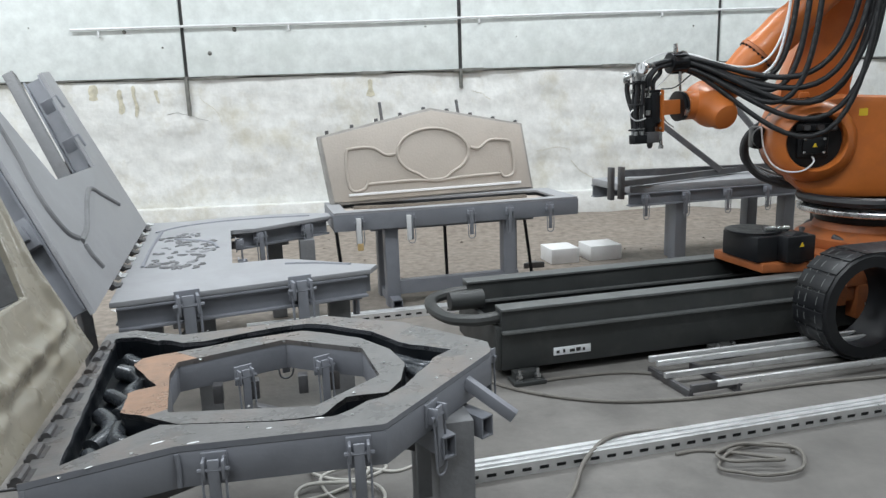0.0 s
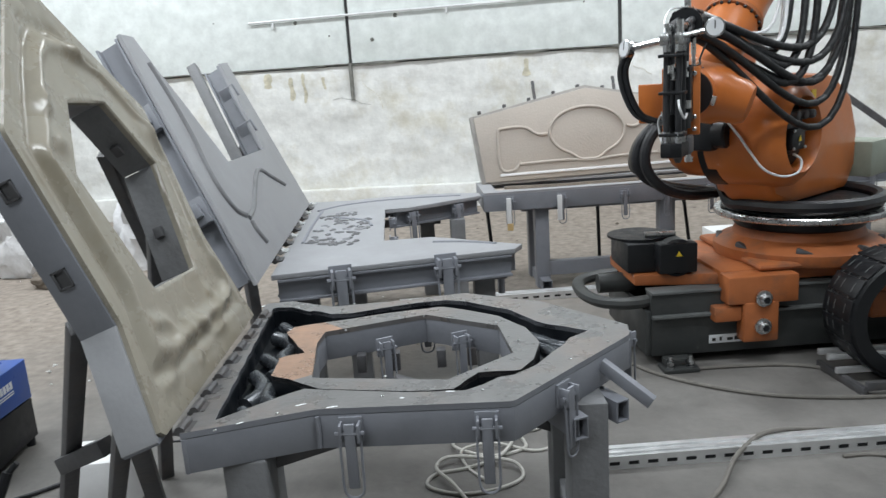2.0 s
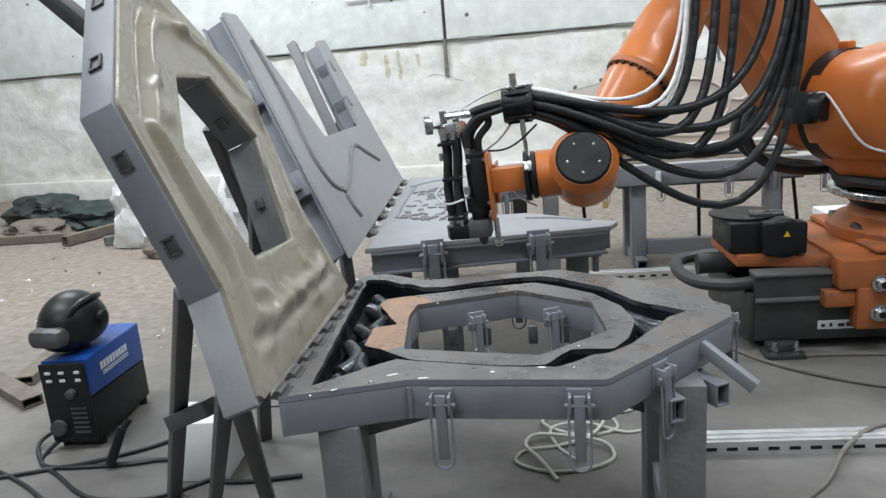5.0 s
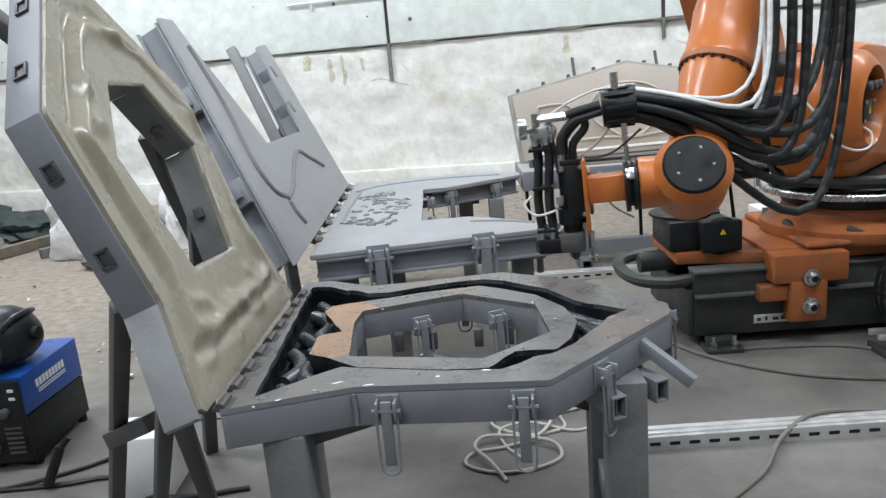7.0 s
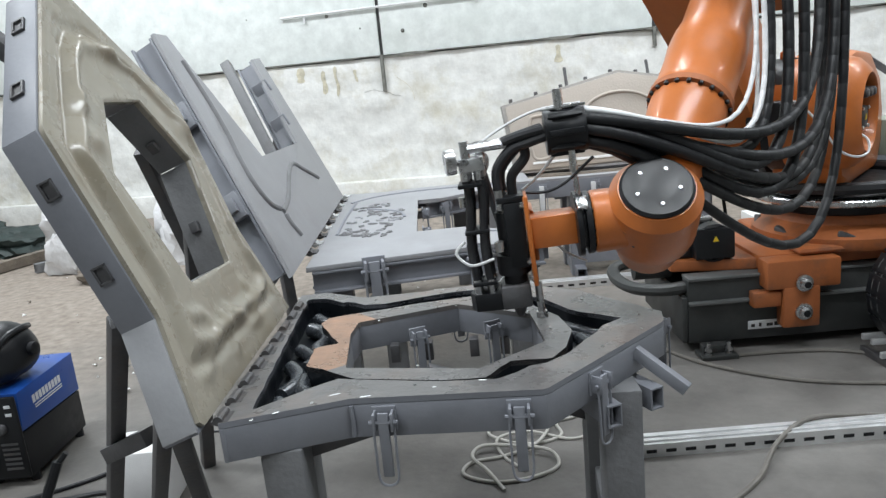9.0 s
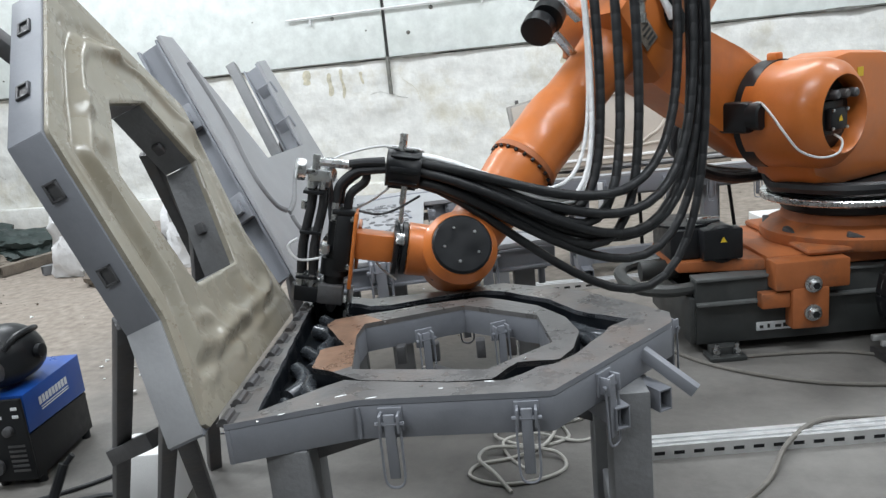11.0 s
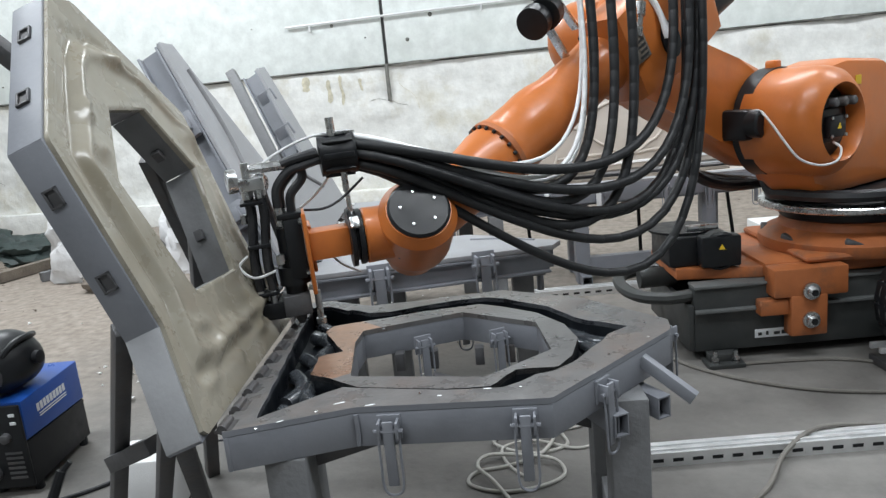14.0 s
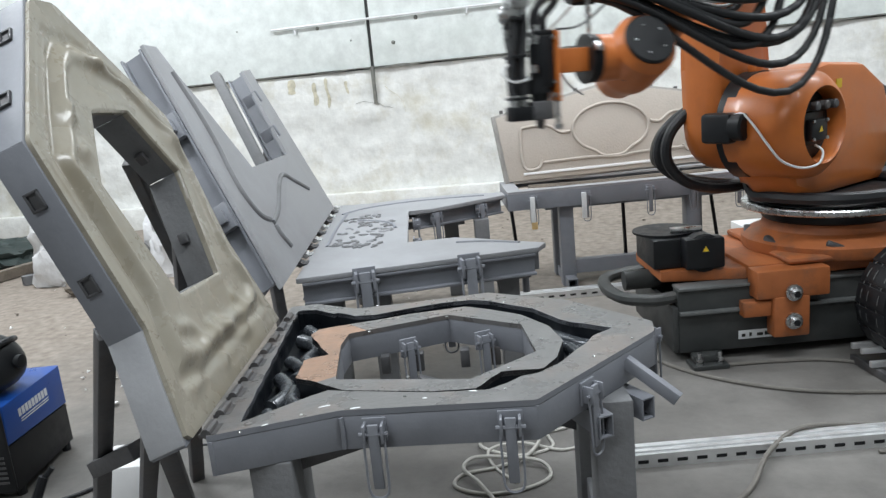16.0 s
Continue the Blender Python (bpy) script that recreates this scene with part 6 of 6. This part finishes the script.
lump("sack", pose(-5.15, 5.85, 0), (0.46, 0.36, 0.52), 1, 0.3, SACK, "crumpled white plastic sack in the corner", "sack", "white sacks")
lump("sack", pose(-4.0, 6.1, 0), (0.5, 0.34, 0.56), 4, 0.35, SACK, "crumpled white plastic sack in the corner", "sack", "white sacks")
lump("sack", pose(-3.4, 6.2, 0), (0.34, 0.3, 0.34), 9, 0.35, SACK, "crumpled white plastic sack in the corner", "sack", "white sacks")
lump("stone", pose(-4.62, 5.30, 0), (0.22, 0.15, 0.10), 12, 0.25, RUST, "flat grey-brown stone on the earth", "stone")
bm = BM()
turned(bm, [(0.15, 0), (0.17, 0.05), (0.16, 0.12), (0.12, 0.16), (0.05, 0.16)], pose(0, 0, 0), 18)
single("bundle", bm, RUST, pose(-4.62, 5.55, 0.12, 8, 5, 0), "tan bundle lying against the sack", "bundle")
lump("tarpaulin", pose(-6.75, 6.6, 0), (0.55, 0.38, 0.21), 21, 0.35, TARP, "dark green tarpaulin heap by the wall", "tarpaulin")
lump("tarpaulin", pose(-7.7, 6.9, 0), (0.6, 0.4, 0.22), 25, 0.35, TARP, "dark crumpled tarpaulin heap by the wall", "tarpaulin")
lump("rag", pose(-7.0, 6.1, 0), (0.42, 0.28, 0.13), 33, 0.4, RUST, "brown crumpled rag lying in front of the tarpaulin", "rag")
for k, (a, b, w) in enumerate((((-6.15, 5.62, 0.06), (-6.0, 6.5, 0.06), 0.10), ((-5.65, 5.65, 0.05), (-5.2, 6.3, 0.05), 0.09), ((-7.4, 5.6, 0.05), (-6.2, 5.9, 0.05), 0.08), ((-5.9, 6.6, 0.05), (-4.9, 6.8, 0.12), 0.09), ((-6.4, 6.9, 0.1), (-6.1, 7.0, 0.6), 0.06))):
    bm = BM()
    bar(bm, a, b, w, w, wall=0.006)
    single("scrap_tube", bm, GREYDARK if k % 2 else RUST, pose(0, 0, 0), "old square steel tube lying on the earth", "steel tube", "scrap tubes")
for a, b in (((-3.38, 2.62, 0.03), (-3.70, 3.35, 0.03)), ((-3.1, 2.42, 0.03), (-3.6, 2.62, 0.03))):
    bm = BM()
    bar(bm, a, b, 0.10, 0.05, wall=0.006)
    single("steel_channel", bm, RUST, pose(0, 0, 0), "rusty steel channel lying on the floor", "steel channel", "steel channels")


def build_litter():
    rnd = random.Random(8)
    bm = BM()
    for k in range(300):
        if k < 160:
            x, y = -7.5 + 6.5 * rnd.random(), 2.8 + 5.2 * rnd.random()
        else:
            x, y = -1.5 + 6.5 * rnd.random(), 5.9 + 2.2 * rnd.random()
        s = 0.006 + 0.022 * rnd.random() ** 3
        m = pose(x, y, s * 0.3 + max(0.0, 0.09 * (y - 7.4 - 0.07 * x)), rnd.random() * 40, rnd.random() * 40, rnd.random() * 360)
        vs = [bm.verts.new(m @ (Vector(p) * s)) for p in ((1, 0.1, 0), (-0.4, 0.8, 0), (-0.7, -0.7, 0.1), (0.1, 0.0, 0.7))]
        for f in ((0, 1, 2), (0, 1, 3), (1, 2, 3), (2, 0, 3)):
            bm.faces.new([vs[i] for i in f])
    single("rubble", bm, RUST, pose(0, 0, 0), "small rubble and chips scattered on the earth", "rubble", kind="stuff")
    rnd = random.Random(9)
    bm = BM()
    for k in range(70):
        x, y = -5.5 + 4.5 * rnd.random(), 2.6 + 4.5 * rnd.random()
        s = 0.01 + 0.03 * rnd.random() ** 2
        m = pose(x, y, s * 0.3, rnd.random() * 40, rnd.random() * 40, rnd.random() * 360)
        vs = [bm.verts.new(m @ (Vector(p) * s)) for p in ((1, 0.1, 0), (-0.4, 0.8, 0), (-0.7, -0.7, 0.1), (0.1, 0.0, 0.5))]
        for f in ((0, 1, 2), (0, 1, 3), (1, 2, 3), (2, 0, 3)):
            bm.faces.new([vs[i] for i in f])
    single("plaster_chips", bm, WHITE, pose(0, 0, 0), "pale plaster chips scattered on the earth", "plaster chips", kind="stuff")


build_litter()

# plinth along the long wall
bm = BM()
box(bm, -9, 11, -0.16, -0.02, 0.0, 0.34, 0.02)
single("baseboard", bm, PLASTER, WALL_AT, "whitewashed plinth along the wall", "plinth", kind="structure")


# ---- movement ----
# seconds, wrist centre x y z, heading of the head in degrees, carriage along the track
ARM_ROWS = [
    (0.0, 1.832, 4.809, 1.409, 193.0, 2.704),
    (0.5, 1.211, 4.181, 1.406, 218.0, 2.034),
    (1.0, 0.703, 3.620, 1.395, 236.6, 1.260),
    (1.2, 0.629, 3.580, 1.399, 242.8, 1.058),
    (1.5, 0.556, 3.518, 1.388, 248.8, 0.937),
    (2.0, 0.497, 3.394, 1.402, 252.0, 0.937),
    (2.2, 0.423, 3.397, 1.587, 243.0, 0.937),
    (2.3, 0.253, 3.339, 1.553, 237.0, 0.937),
    (2.4, 0.102, 3.275, 1.489, 229.0, 0.937),
    (2.5, -0.022, 3.224, 1.459, 221.0, 0.937),
    (2.6, -0.215, 3.137, 1.388, 215.0, 0.937),
    (2.7, -0.407, 3.067, 1.341, 211.5, 0.937),
    (2.8, -0.547, 2.995, 1.242, 212.5, 0.937),
    (2.9, -0.649, 2.931, 1.162, 209.4, 0.937),
    (3.0, -0.739, 2.873, 1.106, 209.4, 0.937),
    (3.1, -0.715, 2.880, 1.080, 207.3, 0.937),
    (3.2, -0.686, 2.892, 1.063, 204.6, 0.937),
    (5.3, -0.305, 2.782, 1.059, 188.4, 0.937),
    (5.5, -0.214, 2.809, 1.054, 187.9, 0.937),
    (6.0, -0.025, 2.755, 1.052, 185.8, 0.937),
    (6.5, 0.093, 2.682, 1.049, 183.5, 0.937),
    (7.0, 0.224, 2.615, 1.037, 183.2, 0.937),
    (7.5, 0.325, 2.553, 1.036, 180.2, 0.937),
    (8.0, 0.250, 2.348, 1.043, 184.2, 0.937),
    (8.5, 0.119, 2.115, 1.042, 184.7, 0.937),
    (9.0, 0.109, 2.108, 1.050, 190.2, 0.937),
    (9.2, 0.034, 2.087, 1.042, 189.5, 0.937),
    (11.3, -0.645, 2.447, 0.873, 199.3, 0.937),
    (11.5, -0.661, 2.502, 0.903, 197.9, 0.937),
    (12.0, -0.798, 2.949, 0.917, 197.5, 0.937),
    (12.5, -0.881, 2.983, 1.020, 198.2, 0.937),
    (13.0, -0.774, 2.716, 1.027, 201.2, 0.937),
    (13.5, -0.724, 2.437, 1.028, 203.9, 0.937),
    (14.0, -0.685, 2.247, 1.036, 207.3, 0.937),
    (14.5, -0.692, 2.245, 1.044, 210.3, 0.937),
    (15.0, -0.678, 2.248, 1.028, 207.3, 0.937),
    (15.2, -0.665, 2.251, 1.029, 205.8, 0.937),
    (15.3, -0.622, 2.362, 1.165, 204.5, 0.937),
    (15.4, -0.527, 2.469, 1.227, 202.5, 0.937),
    (15.5, -0.432, 2.577, 1.293, 202.4, 0.937),
    (15.6, -0.338, 2.695, 1.406, 201.8, 0.937),
    (15.7, -0.238, 2.798, 1.475, 201.3, 0.937),
    (15.8, -0.117, 2.901, 1.521, 202.7, 0.937),
    (15.9, 0.009, 3.003, 1.557, 204.4, 0.937),
    (16.0, 0.128, 3.092, 1.548, 207.4, 0.937),
]


# how far the head's nose is lifted
TILT_TIMES = (0, 2.0, 3.0, 5.5, 9.3, 10.4, 11.3, 11.6, 12.0, 12.5, 15.2, 15.4, 15.7, 16.0)
TILT_DEGREES = (-2, -2, -6, -3, -4, 11, 14, 11, 5, -1, -2, 9, 9, 1)


def arm_at(t):
    rows = ARM_ROWS
    if t <= rows[0][0]:
        return rows[0][1:]
    if t >= rows[-1][0]:
        return rows[-1][1:]
    i = max(k for k in range(len(rows)) if rows[k][0] <= t)
    i = min(i, len(rows) - 2)
    a, b = rows[i], rows[i + 1]
    h = b[0] - a[0]
    f = (t - a[0]) / h
    out = []
    for c in range(1, 6):
        def slope(j):
            if j == 0 or j == len(rows) - 1:
                return 0.0
            p, q, r = rows[j - 1], rows[j], rows[j + 1]
            s0, s1 = (q[c] - p[c]) / (q[0] - p[0]), (r[c] - q[c]) / (r[0] - q[0])
            if s0 * s1 <= 0:
                return 0.0
            return 2 * s0 * s1 / (s0 + s1)
        m0, m1 = slope(i) * h, slope(i + 1) * h
        f2, f3 = f * f, f ** 3
        out.append((2 * f3 - 3 * f2 + 1) * a[c] + (f3 - 2 * f2 + f) * m0 + (3 * f2 - 2 * f3) * b[c] + (f3 - f2) * m1)
    return out


def axes(x, y, at):
    """A pose with the given x axis and about the given y axis."""
    x = x.normalized()
    z = x.cross(y).normalized()
    y = z.cross(x)
    m = Matrix((x, y, z)).transposed().to_4x4()
    m.translation = at
    return m


def arm_poses(t):
    x, y, z, psi, s = arm_at(t)
    root = TRACK @ pose(s, 0, 0)
    inv = root.inverted()
    p5 = inv @ Vector((x, y, z))
    az = math.atan2(p5.y, p5.x)
    f, l, up = Vector((math.cos(az), math.sin(az), 0)), Vector((-math.sin(az), math.cos(az), 0)), Vector((0, 0, 1))
    a2 = f * A2X + up * (ZB + A2H)
    r, h = (p5 - a2).dot(f), p5.z - a2.z
    d = min(math.hypot(r, h), L1 + L2 - 0.01)
    c = (L1 ** 2 + d ** 2 - L2 ** 2) / (2 * L1 * d)
    a = math.atan2(h, r) + math.acos(max(-1, min(1, c)))
    arm = f * math.cos(a) + up * math.sin(a)
    elbow = a2 + arm * L1
    a3 = elbow + l * SIDE
    fore = (p5 - a3).normalized()
    aim = radians(psi - ROBOT_DEG)
    lift = radians(float(np.interp(t, TILT_TIMES, TILT_DEGREES)))
    tool = Vector((math.cos(aim) * math.cos(lift), math.sin(aim) * math.cos(lift), math.sin(lift)))
    hinge = fore.cross(tool)
    hinge = hinge.normalized() if hinge.length > 1e-4 else l
    if hinge.z < 0 and hinge.dot(l) < 0:
        hinge = -hinge
    col = Matrix.Translation((0, 0, ZB)) @ Matrix.Rotation(az, 4, "Z")
    poses = {
        ROBOT: root, COLUMN: col, LINK: axes(arm, l, a2), FOREARM: axes(fore, l, a3), WRIST: axes(fore, hinge, p5),
        DRUM: pose(0.15 - 0.5 * (s - 0.937), 0, 0), HEAD: axes(tool, hinge, p5), TOOL: axes(tool, up.cross(tool), p5),
    }
    poses["fm"] = axes(f, l, elbow + l * SIDE)
    return poses, tool, l, up


def hose_curve(poses, tool, l, up, row, drop):
    off, top, _, reach, rad, kind = row
    p0 = poses[TOOL] @ Vector((0.17, off[0], 0.28 + off[1]))
    p3 = poses["fm"] @ Vector(top)
    out = -tool * 0.75 + l * 0.55 + (p3 - p0).normalized() * 0.15
    out.z = out.z * 0.2 - 0.16 - 0.10 * min(1.0, drop / 2.4)
    p1 = p0 + out.normalized() * reach
    p2 = p3 - up * drop + l * 0.14
    pts = []
    for i in range(61):
        u = i / 60
        pts.append(p0 * (1 - u) ** 3 + p1 * 3 * u * (1 - u) ** 2 + p2 * 3 * u * u * (1 - u) + p3 * u ** 3)
    acc = [0.0]
    for p, q in zip(pts, pts[1:]):
        acc.append(acc[-1] + (q - p).length)
    return pts, acc


def hose_lines(state, lengths):
    """For each hanging hose the joints between its pieces; each hose keeps its length and sags to suit."""
    lines = []
    for row, length in zip(HOSES, lengths):
        lo, hi = 0.15, 3.2
        for _ in range(14):
            mid = 0.5 * (lo + hi)
            if hose_curve(*state, row, mid)[1][-1] < length:
                lo = mid
            else:
                hi = mid
        pts, acc = hose_curve(*state, row, 0.5 * (lo + hi))
        knots = np.interp(np.linspace(0, acc[-1], PIECES + 1), acc, range(61))
        lines.append([pts[int(k)].lerp(pts[min(60, int(k) + 1)], k - int(k)) for k in knots])
    return lines


def build_hoses(longest):
    for (off, top, drop, reach, r, kind), length in zip(HOSES, longest):
        bm = BM()
        h = length / 2
        turned(bm, [(0.0, -h - r), (r * 0.5, -h - r * 0.87), (r * 0.87, -h - r * 0.5), (r, -h), (r, h), (r * 0.87, h + r * 0.5), (r * 0.5, h + r * 0.87), (0.0, h + r)], None, 12, cap=False)
        bmesh.ops.remove_doubles(bm, verts=bm.verts, dist=1e-6)
        me = finish("hose_piece", bm, CLEARTUBE if kind else HOSEBLACK)
        row = []
        for i in range(PIECES):
            ob = new("hose_piece", me)
            ob.parent = ROBOT
            row.append(ob)
        CHAINS.append(row)


def motions():
    times = [0.1 * i for i in range(34)] + [3.6, 4.0, 4.4, 4.8] + [5.3 + 0.2 * i for i in range(20)] + [9.2, 9.5, 9.8, 10.1, 10.4, 10.7, 11.0] + [11.3 + 0.2 * i for i in range(19)] + [15.0 + 0.1 * i for i in range(11)]
    states = [(t, arm_poses(t)) for t in times]
    rest_state = arm_poses(14.0)
    lengths = [hose_curve(*rest_state, row, row[2])[1][-1] for row in HOSES]
    lines = [hose_lines(state, lengths) for t, state in states]
    build_hoses([max((a - b).length for line in lines for a, b in zip(line[k], line[k][1:])) for k in range(len(HOSES))])
    rows = {}
    for (t, (poses, *rest)), line in zip(states, lines):
        for ob, m in poses.items():
            if ob != "fm":
                rows.setdefault(ob, []).append((t, m))
        for chain, joints in zip(CHAINS, line):
            for ob, p, q in zip(chain, joints, joints[1:]):
                rows.setdefault(ob, []).append((t, Matrix.LocRotScale((p + q) / 2, (q - p).to_track_quat("Z", "Y"), None)))
    for ob, r in rows.items():
        walk(ob, r)


motions()
